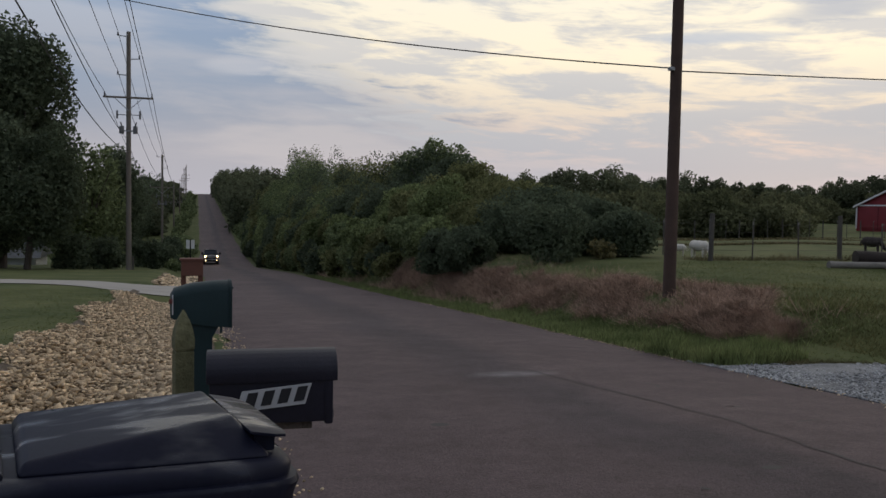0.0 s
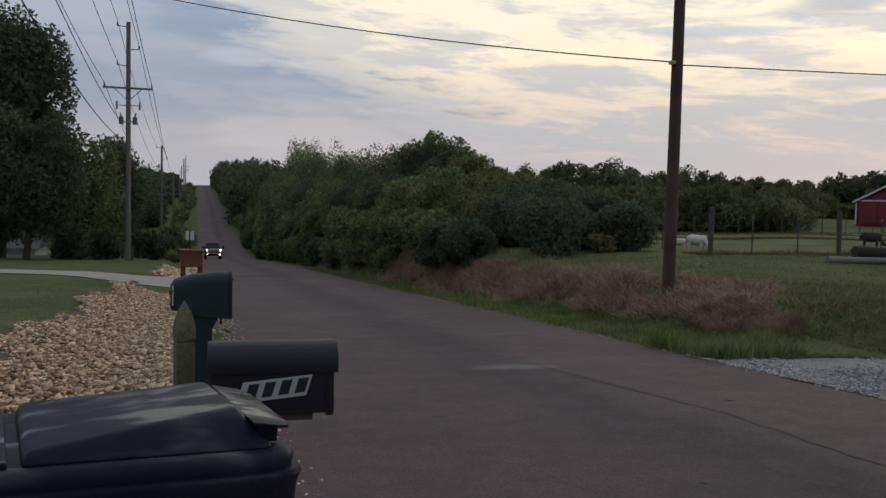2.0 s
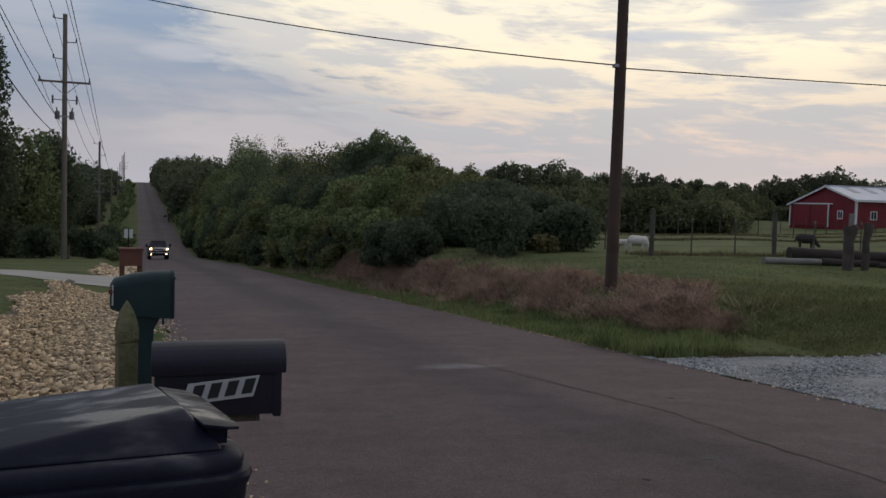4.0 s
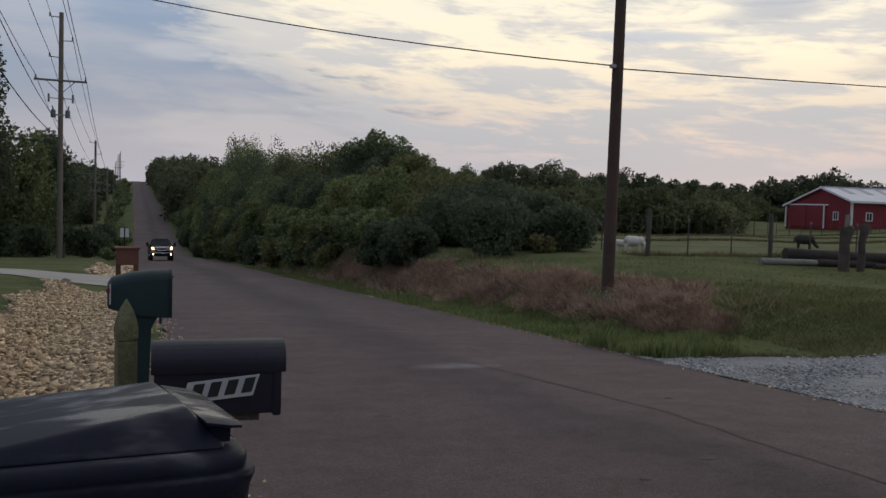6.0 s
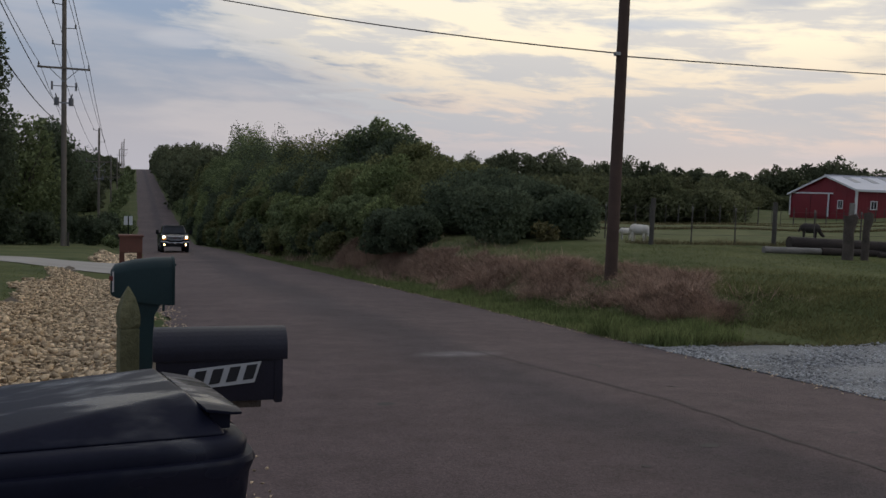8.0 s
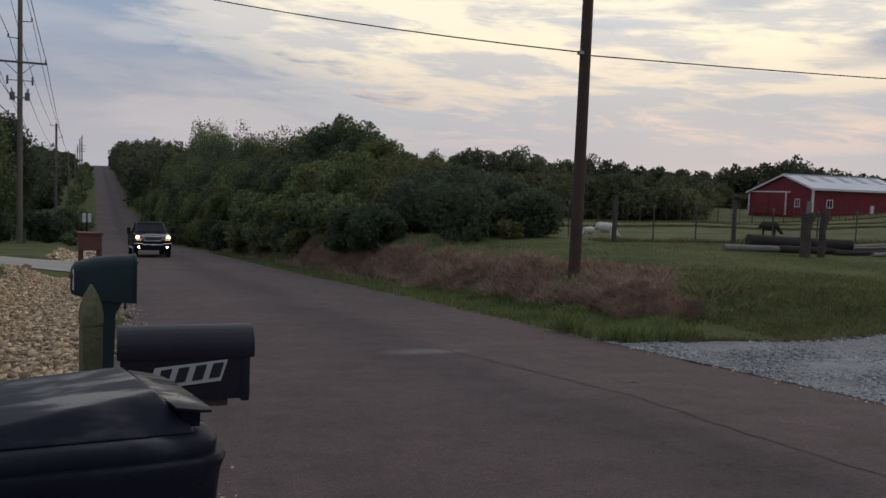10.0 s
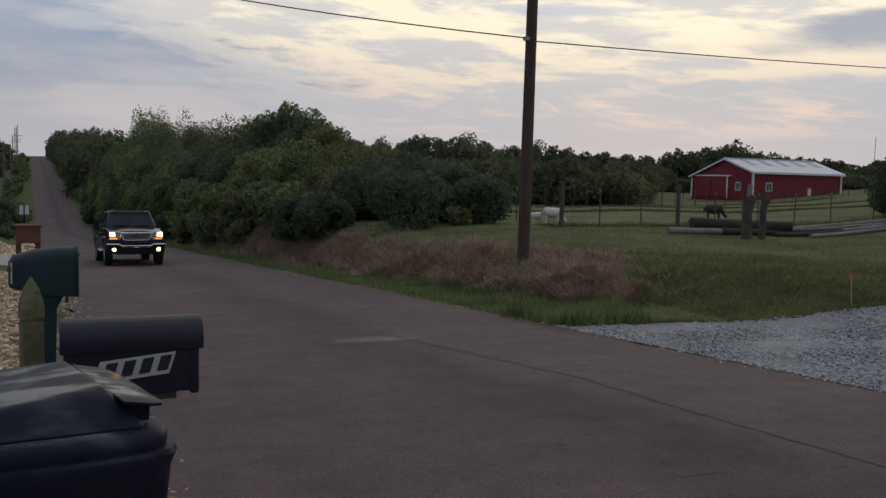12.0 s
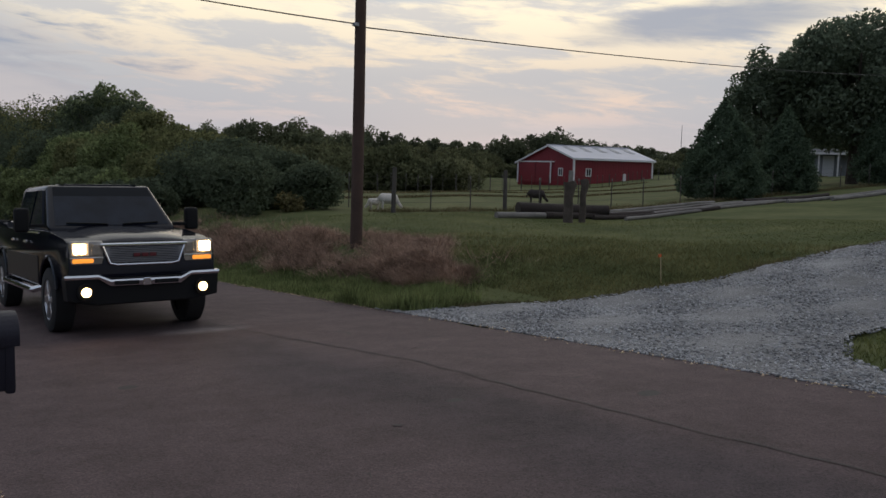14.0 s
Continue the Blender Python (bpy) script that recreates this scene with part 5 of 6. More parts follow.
for a, b in list(zip(ends, ends[1:])) + [(FRONT[0], SIDE[3])]:
    for h in (0.35, 0.65, 0.95, 1.2):
        za, zb2 = float(ground_z(a[0], a[1])), float(ground_z(b[0], b[1]))
        wire("fence_wire", (a[0], a[1] - 0.05, za + h), (b[0], b[1] - 0.05, zb2 + h), 0.01, 0.0035, "thin wire strand of the pasture fence", 6, "post_wood")
# far cross fence
k = 0
x, y = 22.0, 52.0
while x < 92:
    fence_post(x, y, rnd.uniform(1.25, 1.6), 0.05, k % 3 == 0, rnd.uniform(-2, 2))
    x += rnd.uniform(1.1, 1.9)
    y = 52 + (x - 22) * 0.27
    k += 1


def gate_posts():
    for x, y, h, r, lean, lab in ((18.95, 18.7, 1.27, 0.165, 0.8, "thick weathered old gate post with split top"), (19.62, 18.75, 1.33, 0.115, 3.5, "narrower leaning old gate post")):
        z = float(ground_z(x, y))
        th = empty("gate_post", pose(x, y, z, 0, lean, 20), lab, "gate post", "old gate posts")
        bm = tube([(0, 0, -0.2), (0, 0, h * 0.3), (0, 0, h * 0.62), (0, 0, h * 0.85), (0, 0, h)], [r * 1.0, r * 0.94, r * 0.9, r * 1.04, r * 1.12], 14)
        for v in bm.verts:
            v.co += Vector((noise.noise(v.co * 3), noise.noise(v.co * 3 + Vector((5, 0, 0))), 2.2 * noise.noise(v.co * 6) * (v.co.z > 0.9 * h))) * 0.06
        part("post", bm, M["old_post"], th, smooth=True)
    z = float(ground_z(19.3, 19.1))
    th = empty("fence_board", pose(19.45, 19.2, z, 0, 2, 0), "pale upright board standing behind the gate posts", "board")
    part("board", box(0.17, 0.05, 1.62, (0, 0, 0.81), 0.006), M["log_pale"], th)


gate_posts()


def log(p, q, r, mat, label, lift=0.0):
    p, q = Vector(p), Vector(q)
    n = 8
    pts = []
    for k in range(n + 1):
        c = p.lerp(q, k / n)
        pts.append(Vector((c.x, c.y, float(ground_z(c.x, c.y)) + r * 0.9 + lift)) + Vector((0, 0, 0.03 * noise.noise(c * 0.9))))
    bm = tube(pts, [r * (1 - 0.15 * k / n) * (1 + 0.06 * noise.noise(Vector((k, r * 9, 0)))) for k in range(n + 1)], 11)
    return tagged(part("log", bm, M[mat], smooth=True, angle=50), label, "log", "felled logs")


log((17.9, 20.9, 0), (21.2, 20.6, 0), 0.11, "log_pale", "thin grey log lying on the grass")
log((19.2, 21.3, 0), (22.6, 20.4, 0), 0.21, "log", "thick dark log lying by the gate posts", 0.12)
log((19.9, 20.7, 0), (24.6, 20.2, 0), 0.12, "log", "dark log lying on the grass")
for a, b, r, m, lift in (((21.5, 20.0), (28.0, 19.6), 0.13, "log", 0.0), ((22.6, 20.8), (34.5, 20.6), 0.13, "log_pale", 0.05), ((23.5, 20.4), (33.0, 20.9), 0.15, "log", 0.0),
                         ((22.2, 19.2), (32.5, 20.2), 0.11, "log_pale", 0.0), ((24.5, 19.9), (36.0, 20.6), 0.14, "log_pale", 0.02), ((31, 20.5), (37.5, 20.5), 0.16, "log", 0.08),
                         ((33.5, 20.1), (44, 19.6), 0.14, "log_pale", 0.0), ((35.5, 19.2), (48, 18.6), 0.15, "log_pale", 0.0), ((21.2, 21.5), (31, 22.0), 0.12, "log_pale", 0.08)):
    log((*a, 0), (*b, 0), r * 0.62, m, "long weathered log in the row along the field" if m == "log_pale" else "dark bark-covered log in the row along the field", lift)


def stake():
    x, y = 11.9, 9.45
    z = float(ground_z(x, y))
    th = empty("survey_stake", pose(x, y, z, 0, -6, 0), "thin wooden survey stake with orange ribbon", "stake")
    part("stake", box(0.015, 0.012, 0.52, (0, 0, 0.22)), M["stake_wood"], th)
    part("ribbon", box(0.07, 0.022, 0.05, (-0.02, 0, 0.46), 0.004), M["orange"], th, "orange plastic ribbon")


stake()


def barn():
    th = empty("barn", pose(78.7, 76.8, -0.1, 0, 0, -6), "red metal barn with white trim and pale roof", "barn")
    W, Lg = 12.0, 13.6
    el, er, rz, ry0 = 2.75, 3.35, 4.95, 5.2      # far eave, near eave, ridge height, ridge's distance from the near wall
    t = 0.12
    gable = [(0, -0.9), (0, er), (ry0, rz), (W, el), (W, -0.9)]
    part("gable_wall", prism(gable, "x", 0, t), M["barn_red"], th)
    part("gable_wall", prism(gable, "x", Lg - t, Lg), M["barn_red"], th)
    part("side_wall", box(Lg - 2 * t, t, er + 0.9, (Lg / 2, t / 2, er / 2 - 0.45)), M["barn_red"], th)
    part("side_wall", box(Lg - 2 * t, t, el + 0.9, (Lg / 2, W - t / 2, el / 2 - 0.45)), M["barn_red"], th)
    bm = None
    x = 0.35
    while x < Lg:
        bm = box(0.05, 0.03, er - 0.05, (x, -0.012, er / 2), bm=bm)
        x += 0.45
    y = 0.35
    while y < W:
        hh = np.interp(y, [0, ry0, W], [er, rz, el]) - 0.1
        bm = box(0.03, 0.05, hh, (-0.012, y, hh / 2), bm=bm)
        y += 0.45
    part("siding_ribs", bm, M["barn_red"], th)
    sn = (rz - er) / ry0
    sf = (rz - el) / (W - ry0)
    near = prism([(-0.35, er - 0.35 * sn + 0.03), (ry0, rz + 0.03), (ry0, rz + 0.13), (-0.35, er - 0.35 * sn + 0.13)], "x", -0.3, Lg + 0.3)
    farr = prism([(W + 0.35, el - 0.35 * sf + 0.03), (ry0, rz + 0.03), (ry0, rz + 0.13), (W + 0.35, el - 0.35 * sf + 0.13)], "x", -0.3, Lg + 0.3)
    part("roof_slope", near, M["barn_roof"], th)
    part("roof_slope", farr, M["barn_roof"], th)
    part("ridge_cap", box(Lg + 0.6, 0.5, 0.06, (Lg / 2, ry0, rz + 0.15), 0.01), M["barn_roof"], th)
    for k in range(5):
        x = 1.6 + 2.55 * k
        z0, z1 = er + 0.45 * ry0 * sn + 0.145, er + 0.88 * ry0 * sn + 0.145
        part("skylight", prism([(0.45 * ry0, z0), (0.88 * ry0, z1), (0.88 * ry0, z1 + 0.02), (0.45 * ry0, z0 + 0.02)], "x", x, x + 0.9), M["skylight"], th, "darker translucent roof sheet")
    # white trim
    part("corner_trim", box(0.22, 0.22, er, (0.02, 0.02, er / 2)), M["white_trim"], th)
    part("corner_trim", box(0.22, 0.22, el, (0.02, W, el / 2)), M["white_trim"], th)
    part("corner_trim", box(0.22, 0.22, er, (Lg, 0.02, er / 2)), M["white_trim"], th)
    part("rake_trim", prism([(-0.35, er - 0.35 * sn - 0.10), (ry0, rz - 0.10), (ry0, rz + 0.12), (-0.35, er - 0.35 * sn + 0.12)], "x", -0.36, -0.27), M["white_trim"], th)
    part("rake_trim", prism([(W + 0.35, el - 0.35 * sf - 0.10), (ry0, rz - 0.10), (ry0, rz + 0.12), (W + 0.35, el - 0.35 * sf + 0.12)], "x", -0.36, -0.27), M["white_trim"], th)
    part("eave_trim", box(Lg + 0.6, 0.06, 0.2, (Lg / 2, -0.37, er - 0.13)), M["white_trim"], th)
    # sliding door framed in white
    part("sliding_door", box(0.08, 6.2, 2.75, (-0.07, 7.9, 1.375)), M["barn_red"], th)
    part("door_track", box(0.12, 7.6, 0.16, (-0.12, 7.7, 2.85)), M["white_trim"], th)
    part("door_trim", box(0.12, 0.18, 2.8, (-0.12, 4.6, 1.4)), M["white_trim"], th)
    part("door_seam", box(0.03, 0.05, 2.7, (-0.12, 7.9, 1.36)), M["trim_black"], th)
    for nm, m4 in (("window", pose(-0.02, 2.6, 1.55, 0, 0, -90)), ("window", pose(2.4, -0.02, 1.55))):
        w = part(nm, box(1.0, 0.04, 1.15, (0, 0, 0)), M["glass_dark"], th, at=m4 @ Matrix.Diagonal((0.78, 1, 0.78, 1)))
        for sx in (-1, 1):
            part("frame", box(0.14, 0.10, 1.3, (sx * 0.52, -0.02, 0)), M["white_trim"], w)
            part("frame", box(1.18, 0.10, 0.14, (0, -0.022, sx * 0.60)), M["white_trim"], w)
        part("muntin", box(0.08, 0.07, 1.2, (0, -0.02, 0)), M["white_trim"], w)

    part("side_door", box(0.55, 0.06, 1.5, (8.6, -0.03, 0.75)), M["white_trim"], th)


barn()


def shed():
    x, y = 74.5, 41.0
    z = float(ground_z(x, y))
    th = empty("garden_shed", pose(x, y, z, 0, 0, 61 - 90 - 32), "small grey shed with a white-framed open porch", "shed")
    part("wall", box(3.4, 2.2, 2.1, (0.4, 1.6, 1.05)), M["siding"], th)
    part("roof", prism([(-0.5, 2.12), (3.1, 2.5), (3.1, 2.62), (-0.5, 2.24)], "x", -1.8, 2.4), M["shed_roof"], th)
    part("fascia", box(4.3, 0.06, 0.2, (0.3, -0.52, 2.1)), M["white_trim"], th)
    for px in (-0.7, 0.9):
        part("porch_post", box(0.14, 0.14, 2.05, (px, -0.35, 1.02)), M["white_trim"], th)
    part("door", box(0.95, 0.06, 1.9, (0.1, 0.47, 0.95)), M["house_white"], th)


shed()
th = empty("radio_mast", pose(*bearing(52.5, 400), 0), "thin distant radio mast", "mast")
part("mast", rod((0, 0, 0), (0, 0, 23.3), 0.22, 0.12, 6), M["steel"], th)


def pale_house():
    th = empty("house", pose(-27, 96, float(ground_z(-27, 96)) - 1.4), "pale house low behind the shade trees", "house")
    part("wall", box(22, 7, 2.0, (0, 3.5, 1.0)), M["house_white"], th)
    part("roof", prism([(-0.6, 2.0), (3.5, 4.4), (7.6, 2.0)], "x", -11.5, 11.5), M["shed_roof"], th)


pale_house()

# ---------------------------------------------------------------- pickup truck


def arc(cy, cz, r, a0, a1, n):
    return [(cy + r * math.cos(radians(a0 + (a1 - a0) * k / n)), cz + r * math.sin(radians(a0 + (a1 - a0) * k / n))) for k in range(n + 1)]


def build_truck():
    """Forward is +y; the origin is on the road under the front axle."""
    th = empty("pickup_truck", pose(0, 0, 0), "black pickup truck with the road's reflection coloured into its lower panels and lit headlamps", "truck")
    WB = -3.65
    side = [(0.86, 0.56), (0.92, 0.72), (0.90, 1.02), (0.84, 1.13), (0.60, 1.185), (-0.10, 1.255), (-0.55, 1.275), (-3.02, 1.275), (-3.05, 1.36),
            (-4.98, 1.36), (-5.02, 1.30), (-5.00, 0.62), (-4.25, 0.58)]
    side += arc(WB, 0.44, 0.50, 20, 160, 10) + [(-3.1, 0.52), (-0.55, 0.52)] + arc(0, 0.44, 0.50, 160, 20, 10)[0:0]
    side += arc(0, 0.44, 0.50, 160, 20, 10) + [(0.52, 0.56)]
    bm = prism(side, "x", -0.97, 0.97, 0.022)
    # hood and nose taper in plan, bed stays square
    for v in bm.verts:
        k = float(smooth01(0.1, 0.95, v.co.y))
        v.co.x *= 1 - 0.055 * k
        if v.co.z > 1.0:
            v.co.x *= 1 - 0.20 * (v.co.z - 1.0) * float(smooth01(-3.1, -2.9, v.co.y))
    part("body", bm, M["car"], th, smooth=True, angle=30)
    bm = bmesh.new()
    # bulged hood panel
    rows = []
    for y, w, z in ((0.905, 0.60, 1.120), (0.86, 0.61, 1.155), (0.80, 0.62, 1.180), (0.45, 0.64, 1.235), (0.0, 0.66, 1.285), (-0.50, 0.68, 1.315)):
        rows.append([bm.verts.new((w * s, y, z + dz)) for s, dz in ((-1, -0.04), (-0.62, 0.0), (-0.3, 0.012), (0, 0.008), (0.3, 0.012), (0.62, 0.0), (1, -0.04))])
    for a, b in zip(rows, rows[1:]):
        for k in range(6):
            bm.faces.new((a[k], b[k], b[k + 1], a[k + 1]))
    part("hood", bm, M["car"], th, smooth=True, angle=60)
    # cab
    lo = [(-0.875, -0.42), (0.875, -0.42), (0.875, -3.0), (-0.875, -3.0)]
    hi = [(-0.72, -1.24), (0.72, -1.24), (0.73, -2.86), (-0.73, -2.86)]
    bm = bmesh.new()
    a = [bm.verts.new((x, y, 1.26)) for x, y in lo]
    b = [bm.verts.new((x, y, 1.90)) for x, y in hi]
    for k in range(4):
        bm.faces.new((a[k], a[(k + 1) % 4], b[(k + 1) % 4], b[k]))
    bm.faces.new(b), bm.faces.new(a[::-1])
    bmesh.ops.recalc_face_normals(bm, faces=bm.faces)
    bmesh.ops.bevel(bm, geom=bm.edges[:], offset=0.07, segments=4, affect="EDGES", profile=0.55)
    part("cab", bm, M["car"], th, smooth=True, angle=60)
    part("roof_panel", box(1.10, 1.45, 0.03, (0, -2.02, 1.905), 0.012), M["car"], th)

    def pane(name, pts, out, mat, label=""):
        n = (Vector(pts[1]) - Vector(pts[0])).cross(Vector(pts[2]) - Vector(pts[0])).normalized()
        n = n if n.dot(Vector(out)) > 0 else -n
        bm = bmesh.new()
        v1 = [bm.verts.new(Vector(p) + n * 0.022) for p in pts]
        v0 = [bm.verts.new(Vector(p) - n * 0.005) for p in pts]
        bm.faces.new(v1)
        for k in range(len(pts)):
            bm.faces.new((v0[k], v0[(k + 1) % len(pts)], v1[(k + 1) % len(pts)], v1[k]))
        bmesh.ops.recalc_face_normals(bm, faces=bm.faces)
        return part(name, bm, mat, th, label)

    pane("windscreen", [(-0.77, -0.52, 1.315), (0.77, -0.52, 1.315), (0.665, -1.17, 1.845), (-0.665, -1.17, 1.845)], (0, 1, 0.5), M["windshield"])
    # added dark strip standing in for the windscreen's dimmer reflection near its top
    pane("dim_reflection_band", [(-0.69, -1.02, 1.723), (0.69, -1.02, 1.723), (0.662, -1.182, 1.855), (-0.662, -1.182, 1.855)], (0, 1, 0.5), M["reflection_band"], "added dark band for the dimmer reflection along the windscreen's top")
    for s in (-1, 1):
        def on_side(y, z):
            k = (z - 1.26) / 0.64
            return (s * (0.875 - 0.152 * k), y, z)
        pane("side_window", [on_side(-0.80, 1.32), on_side(-1.62, 1.32), on_side(-1.62, 1.82), on_side(-1.33, 1.82)], (s, 0, 0.2), M["windshield"])
        pane("side_window", [on_side(-1.72, 1.32), on_side(-2.62, 1.32), on_side(-2.62, 1.82), on_side(-1.72, 1.82)], (s, 0, 0.2), M["windshield"])
        # paler lower panels that hold the road's reflection, door handles, mouldings
        part("sill_reflection_panel", box(0.012, 2.42, 0.36, (s * 0.975, -1.83, 0.74), 0.004), M["road_reflection"], th, "lower body panel coloured for the road's reflection")
        part("sill_reflection_panel", box(0.012, 0.72, 0.36, (s * 0.975, -4.62, 0.78), 0.004), M["road_reflection"], th)
        part("belt_trim", box(0.014, 2.3, 0.028, (s * 0.935, -1.9, 1.235), 0.004), M["chrome"], th)
        for y in (-1.55, -2.55):
            part("door_handle", box(0.03, 0.18, 0.04, (s * 0.965, y, 1.10), 0.008), M["chrome"], th)
        part("running_board", tube([(s * 0.92, -0.62, 0.50), (s * 1.03, -0.72, 0.46), (s * 1.03, -2.95, 0.46), (s * 0.92, -3.05, 0.50)], 0.045, 8), M["chrome"], th, smooth=True)
        arm = part("mirror_arm", box(0.22, 0.06, 0.05, (s * 0.99, -0.66, 1.33), 0.01), M["trim_black"], th)
        part("mirror", box(0.19, 0.13, 0.33, (s * 1.16, -0.66, 1.41), 0.05, seg=3), M["trim_black"], th, smooth=True)
        # wheel arch lips
        for cy in (0, WB):
            part("arch_lip", tube([(s * 0.965, y, z) for y, z in arc(cy, 0.44, 0.50, 12, 168, 12)], 0.028, 6), M["car"], th, smooth=True)
        # lamps
        part("lamp_housing", box(0.40, 0.10, 0.31, (s * 0.70, 0.862, 1.005), 0.03), M["reflector"], th)
        # the bowl emits by itself, widening the headlamp's glow
        part("lamp_bowl", box(0.20, 0.03, 0.16, (s * 0.775, 0.903, 1.06), 0.014), M["bloom_bowl"], th, "reflector bowl given a glow for the headlamp's bloom")
        part("headlamp", box(0.145, 0.05, 0.125, (s * 0.785, 0.910, 1.060), 0.024, seg=4), M["lamp"], th, "lit warm-white headlamp", smooth=True)
        part("inner_lamp", box(0.12, 0.03, 0.16, (s * 0.585, 0.905, 1.05), 0.02), M["reflector"], th)
        part("lamp_divider", box(0.40, 0.03, 0.018, (s * 0.70, 0.912, 0.950), 0.004), M["chrome"], th)
        part("turn_signal", box(0.25, 0.04, 0.055, (s * 0.745, 0.906, 0.915), 0.015), M["amber"], th, "glowing amber turn signal")
        part("fog_lamp_bezel", rod((s * 0.73, 0.90, 0.53), (s * 0.73, 0.985, 0.53), 0.105, 0.105, 20), M["trim_black"], th)
        part("fog_lamp", rod((s * 0.73, 0.95, 0.53), (s * 0.73, 0.995, 0.53), 0.066, 0.058, 20), M["fog"], th, "lit round fog lamp")
        part("wiper", rod((s * 0.10 - 0.02, -0.50, 1.345), (s * 0.10 + 0.52 * (1 if s > 0 else -1), -0.52, 1.365), 0.012), M["trim_black"], th)
        part("rear_bed_cap", box(0.05, 1.9, 0.03, (s * 0.93, -4.02, 1.372), 0.008), M["trim_black"], th)
        part("clearance_lamp", box(0.05, 0.04, 0.018, (s * 0.50, -1.30, 1.912), 0.006), M["trim_black"], th)
    # grille: chrome frame round a mesh panel
    part("grille", prism([(-0.50, 1.075), (0.50, 1.075), (0.42, 0.875), (-0.42, 0.875)], "y", 0.86, 0.925, 0.01), M["grille"], th)
    part("grille_bar", box(1.10, 0.07, 0.045, (0, 0.905, 1.105), 0.014), M["chrome"], th)
    part("grille_surround", tube([(-0.51, 0.925, 1.085), (-0.43, 0.93, 0.875), (-0.34, 0.93, 0.855), (0.34, 0.93, 0.855), (0.43, 0.93, 0.875), (0.51, 0.925, 1.085)], 0.018, 8), M["chrome"], th, smooth=True)
    bm = None
    for k in range(9):
        bm = box(0.86, 0.006, 0.006, (0, 0.928, 0.885 + 0.022 * k), bm=bm)
    part("grille_mesh", bm, M["trim_black"], th)
    for k in range(3):
        part("emblem", box(0.085, 0.010, 0.050, (-0.10 + 0.10 * k, 0.937, 0.975), 0.012), M["emblem"], th, "plain red grille emblem")
    # bumper: chrome band dips at the middle, black below
    rows = [(-0.97, 0.71), (-0.58, 0.71), (-0.44, 0.645), (0.44, 0.645), (0.58, 0.71), (0.97, 0.71)]
    bm = bmesh.new()
    f0, f1 = [], []
    for x, z in rows:
        y = 0.985 - 0.10 * max(0, abs(x) - 0.5)
        f0.append([bm.verts.new((x, y - 0.10, z + 0.035)), bm.verts.new((x, y, z + 0.03)), bm.verts.new((x, y + 0.012, z + 0.005)), bm.verts.new((x, y, z - (0.05 if abs(x) < 0.5 else 0.02))), bm.verts.new((x, y - 0.10, z - (0.06 if abs(x) < 0.5 else 0.03)))])
    for a, b in zip(f0, f0[1:]):
        for k in range(4):
            bm.faces.new((a[k], a[k + 1], b[k + 1], b[k]))
    bmesh.ops.recalc_face_normals(bm, faces=bm.faces)
    bumper = part("bumper", bm, M["chrome"], th, "chrome front bumper", smooth=True)
    part("bumper_face", prism([(-0.96, 0.70), (0.96, 0.70), (0.94, 0.42), (0.6, 0.36), (-0.6, 0.36), (-0.94, 0.42)], "y", 0.70, 0.945, 0.02), M["trim_black"], th)
    for s in (-1, 1):
        part("bumper_slot", box(0.30, 0.03, 0.05, (s * 0.25, 0.995, 0.632), 0.008), M["trim_black"], th)
    part("plate_mount", box(0.10, 0.03, 0.10, (0, 0.99, 0.635), 0.01), M["chrome"], th)
    part("front_valance", box(1.80, 0.12, 0.20, (0, 0.85, 0.78), 0.02), M["car"], th)
    part("undertray", box(1.5, 4.9, 0.22, (0, -2.0, 0.50), 0.03), M["trim_black"], th)
    part("tailgate", box(1.86, 0.05, 0.66, (0, -5.02, 1.0), 0.01), M["car"], th)
    part("rear_bumper", box(1.9, 0.16, 0.20, (0, -5.10, 0.62), 0.03), M["chrome"], th)
    wheels = []
    for s in (-1, 1):
        for cy in (0, WB):
            w = part("wheel", rod((s * -0.10, 0, 0), (s * 0.09, 0, 0), 0.27, seg=24), M["trim_black"], th, at=pose(s * 0.855, cy, 0.418))
            bm = bmesh.new()
            rings = []
            for x, r in ((-0.13, 0.27), (-0.135, 0.375), (-0.11, 0.418), (0.11, 0.418), (0.135, 0.375), (0.13, 0.27)):
                rings.append([bm.verts.new((x, r * math.cos(2 * math.pi * k / 28), r * math.sin(2 * math.pi * k / 28))) for k in range(28)])
            for a, b in zip(rings, rings[1:] + rings[:1]):
                for k in range(28):
                    bm.faces.new((a[k], a[(k + 1) % 28], b[(k + 1) % 28], b[k]))
            bmesh.ops.recalc_face_normals(bm, faces=bm.faces)
            part("tyre", bm, M["rubber"], w, smooth=True, angle=40)
            bm = rod((s * 0.09, 0, 0), (s * 0.135, 0, 0), 0.085, 0.07, 14)
            for k in range(6):
                a = 2 * math.pi * k / 6
                box(0.03, 0.075, 0.20, (s * 0.105, 0, 0.165), 0.008, bm=bm, m=Matrix.Rotation(a, 4, "X"))
            part("rim", bm, M["alloy"], w)
            bm = bmesh.new()
            r0 = [bm.verts.new((s * 0.125, 0.278 * math.cos(2 * math.pi * k / 28), 0.278 * math.sin(2 * math.pi * k / 28))) for k in range(28)]
            r1 = [bm.verts.new((s * 0.09, 0.235 * math.cos(2 * math.pi * k / 28), 0.235 * math.sin(2 * math.pi * k / 28))) for k in range(28)]
            for k in range(28):
                bm.faces.new((r0[k], r0[(k + 1) % 28], r1[(k + 1) % 28], r1[k]))
            part("rim_lip", bm, M["alloy"], w, smooth=True)
            wheels.append((w, s, cy))
    for ob in th.children:
        if not ob.name.startswith("wheel"):
            ob.location.z += 0.04      # raised suspension
    return th, wheels


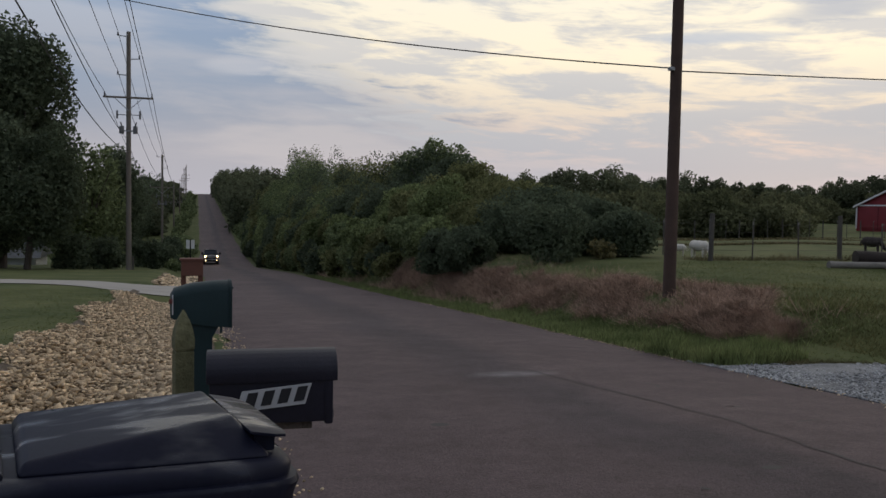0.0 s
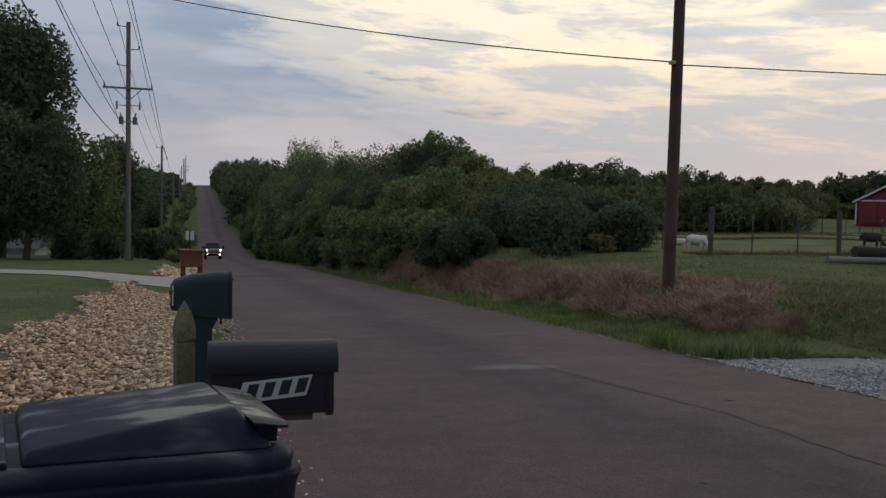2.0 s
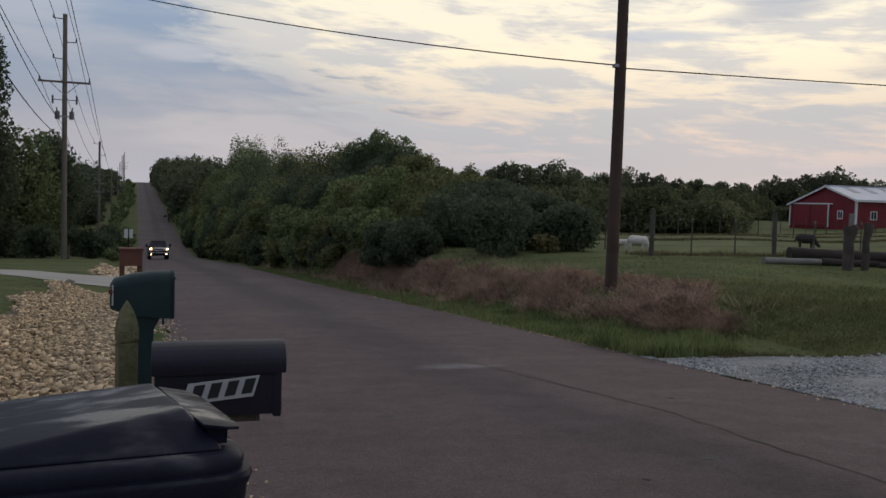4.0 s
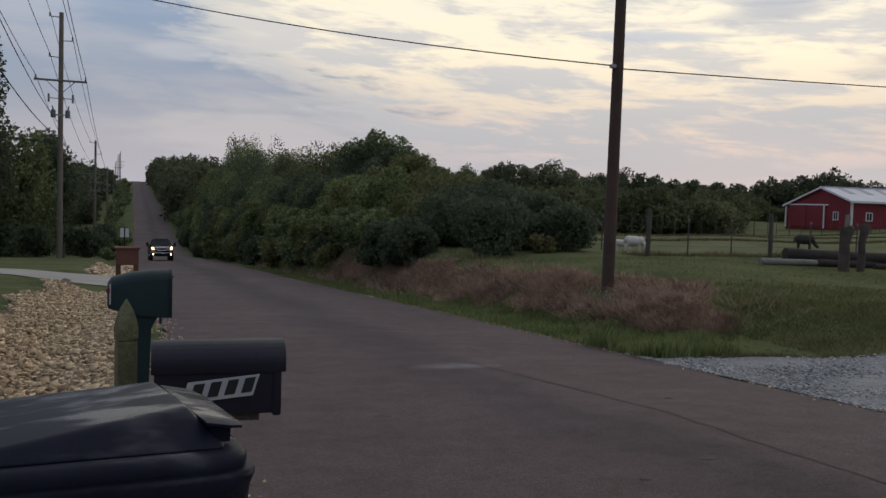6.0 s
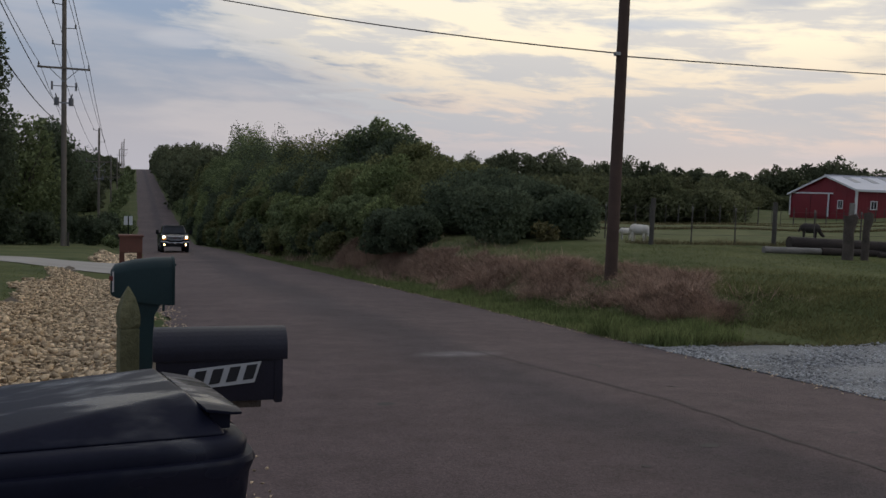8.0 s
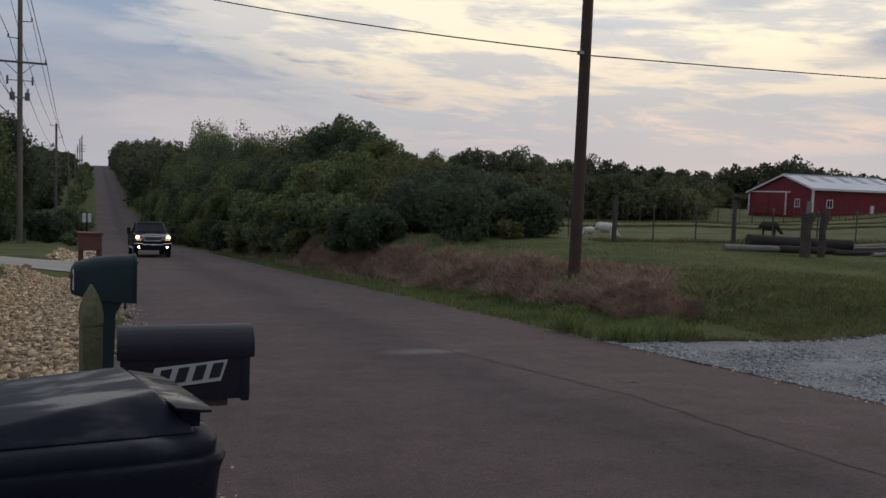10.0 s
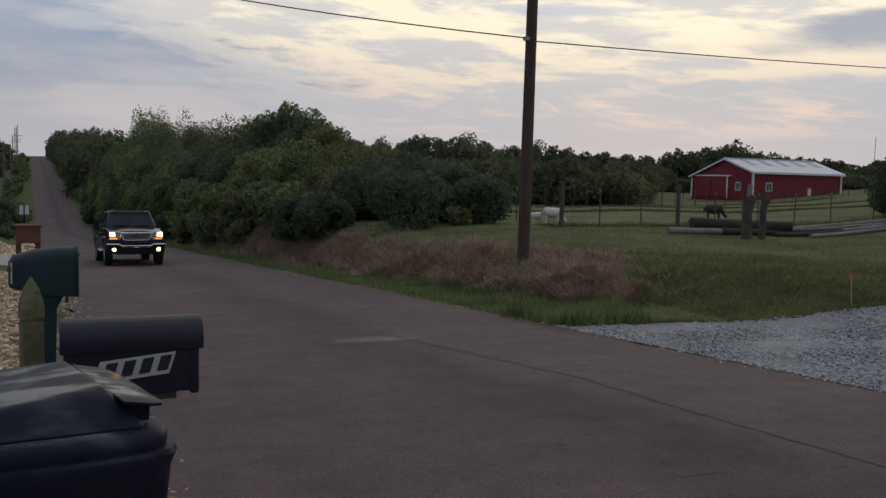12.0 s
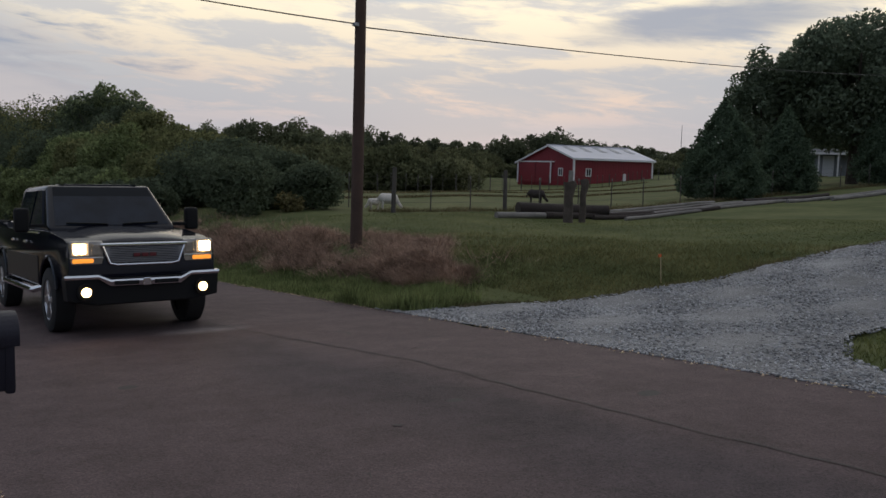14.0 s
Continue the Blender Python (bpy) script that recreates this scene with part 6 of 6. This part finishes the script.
truck, truck_wheels = build_truck()

# ---------------------------------------------------------------- sheep


def egg(radii, at, seg=14, rings=9, bm=None, m=None):
    b2 = bmesh.new()
    bmesh.ops.create_uvsphere(b2, u_segments=seg, v_segments=rings, radius=1)
    for v in b2.verts:
        v.co = Vector((v.co.x * radii[0], v.co.y * radii[1], v.co.z * radii[2])) * (1 + 0.06 * noise.noise(v.co * 4))
    if m is not None:
        bmesh.ops.transform(b2, matrix=m, verts=b2.verts)
    bmesh.ops.translate(b2, vec=at, verts=b2.verts)
    return join(bm, b2)


def sheep(mat, label, scale, grazing=True, leg_mat=None):
    """Faces +x; feet at the origin's height."""
    th = empty("sheep", pose(0, 0, 0), label, "sheep", "sheep in the pasture")
    s = scale
    bm = egg((0.40 * s, 0.21 * s, 0.22 * s), (0, 0, 0.50 * s))
    egg((0.22 * s, 0.20 * s, 0.21 * s), (-0.20 * s, 0, 0.52 * s), bm=bm)
    egg((0.18 * s, 0.17 * s, 0.19 * s), (0.25 * s, 0, 0.52 * s), bm=bm)
    part("body", bm, mat, th, smooth=True, angle=90)
    head_at = (0.52 * s, 0, 0.22 * s) if grazing else (0.58 * s, 0, 0.72 * s)
    part("neck", rod((0.30 * s, 0, 0.55 * s), (head_at[0] - 0.03 * s, 0, head_at[2] + 0.02 * s), 0.11 * s, 0.07 * s, 10), mat, th, smooth=True)
    head = part("head", egg((0.13 * s, 0.065 * s, 0.075 * s), head_at, 10, 7, m=pose(0, 0, 0, 0, 45 if grazing else 10, 0)), mat, th, smooth=True, angle=90)
    for k in (-1, 1):
        part("ear", egg((0.03 * s, 0.07 * s, 0.02 * s), (head_at[0] - 0.06 * s, k * 0.09 * s, head_at[2] + 0.06 * s), 8, 5), mat, th, smooth=True)
        for x in (-0.24, 0.24):
            part("leg", rod((x * s, k * 0.11 * s, 0), (x * s, k * 0.11 * s, 0.42 * s), 0.032 * s, 0.06 * s, 8), leg_mat or mat, th)
    part("tail", rod((-0.40 * s, 0, 0.55 * s), (-0.46 * s, 0, 0.32 * s), 0.04 * s, 0.025 * s, 8), mat, th)
    return th


white_sheep = sheep(M["wool"], "white woolly sheep grazing in the pasture", 0.86)
second_sheep = sheep(M["wool"], "white sheep grazing behind the fence", 0.60)
dark_sheep = sheep(M["wool_dark"], "dark brown sheep grazing beyond the logs", 0.98)

# ---------------------------------------------------------------- what moves
# seconds, across the road, along the road: the lamps' plane of the truck
TRUCK = [(0, 1.83, 117.0), (1, 1.91, 110.6), (2, 1.98, 104.2), (3.5, 2.2, 94.2), (5, 2.38, 84.6), (6, 2.52, 78.0), (7, 2.60, 71.0), (8, 2.68, 63.3), (9.2, 2.84, 54.4),
         (10.5, 2.97, 44.2), (11.5, 3.10, 35.6), (12, 3.24, 31.3), (12.5, 3.29, 26.4), (13, 3.33, 21.35), (13.5, 3.35, 16.05), (14, 3.43, 10.87)]


def motions():
    rows, dist = [], []
    for t, x, y in TRUCK:
        y += 0.88
        slope = math.degrees(math.atan2(float(road_z(y - 4) - road_z(y)), 4.0))
        z = float(crown_height(np.array(x), np.array(y))) + 0.008
        rows.append((t, pose(x, y, z, slope, 0, np.interp(t, [0, 10, 12, 13, 13.5, 14], [181, 181, 180.5, 180, 179.6, 178.7]))))
        dist.append((t, y))
    walk(truck, rows)
    ts = [k / 30 for k in range(421)]
    way = np.interp(ts, [d[0] for d in dist], [dist[0][1] - d[1] for d in dist])
    for w, s, cy in truck_wheels:
        walk(w, [(t, pose(s * 0.855, cy, 0.418, -math.degrees(d / 0.418) % 360 - (360 if -math.degrees(d / 0.418) % 360 > 180 else 0))) for t, d in zip(ts, way)])

    def graze(thing, path):
        walk(thing, [(t, pose(x, y, float(ground_z(x, y)), 0, 0, a)) for t, x, y, a in path])

    graze(white_sheep, [(0, 16.75, 25.9, -62), (3, 16.6, 25.8, -48), (6.5, 16.6, 25.8, -42), (8, 16.6, 25.7, -55), (10.5, 16.75, 25.7, -38), (12.5, 16.7, 25.7, -30), (14, 16.8, 25.6, -24)])
    graze(second_sheep, [(0, 16.9, 27.4, 150), (3, 16.9, 27.3, 150), (6.5, 17.0, 27.3, -30), (8, 17.0, 27.2, -20), (10.5, 16.35, 26.2, 170), (12.5, 16.4, 26.2, 170), (14, 16.6, 26.2, 170)])
    graze(dark_sheep, [(0, 27.5, 29.6, -40), (3, 27.6, 29.7, -38), (6.5, 28.0, 29.9, -36), (8, 27.8, 29.6, -38), (10.5, 28.3, 30.0, -40), (11.5, 28.4, 30.0, -40), (12.5, 27.9, 29.6, -40), (14, 28.2, 30.0, -42)])


motions()
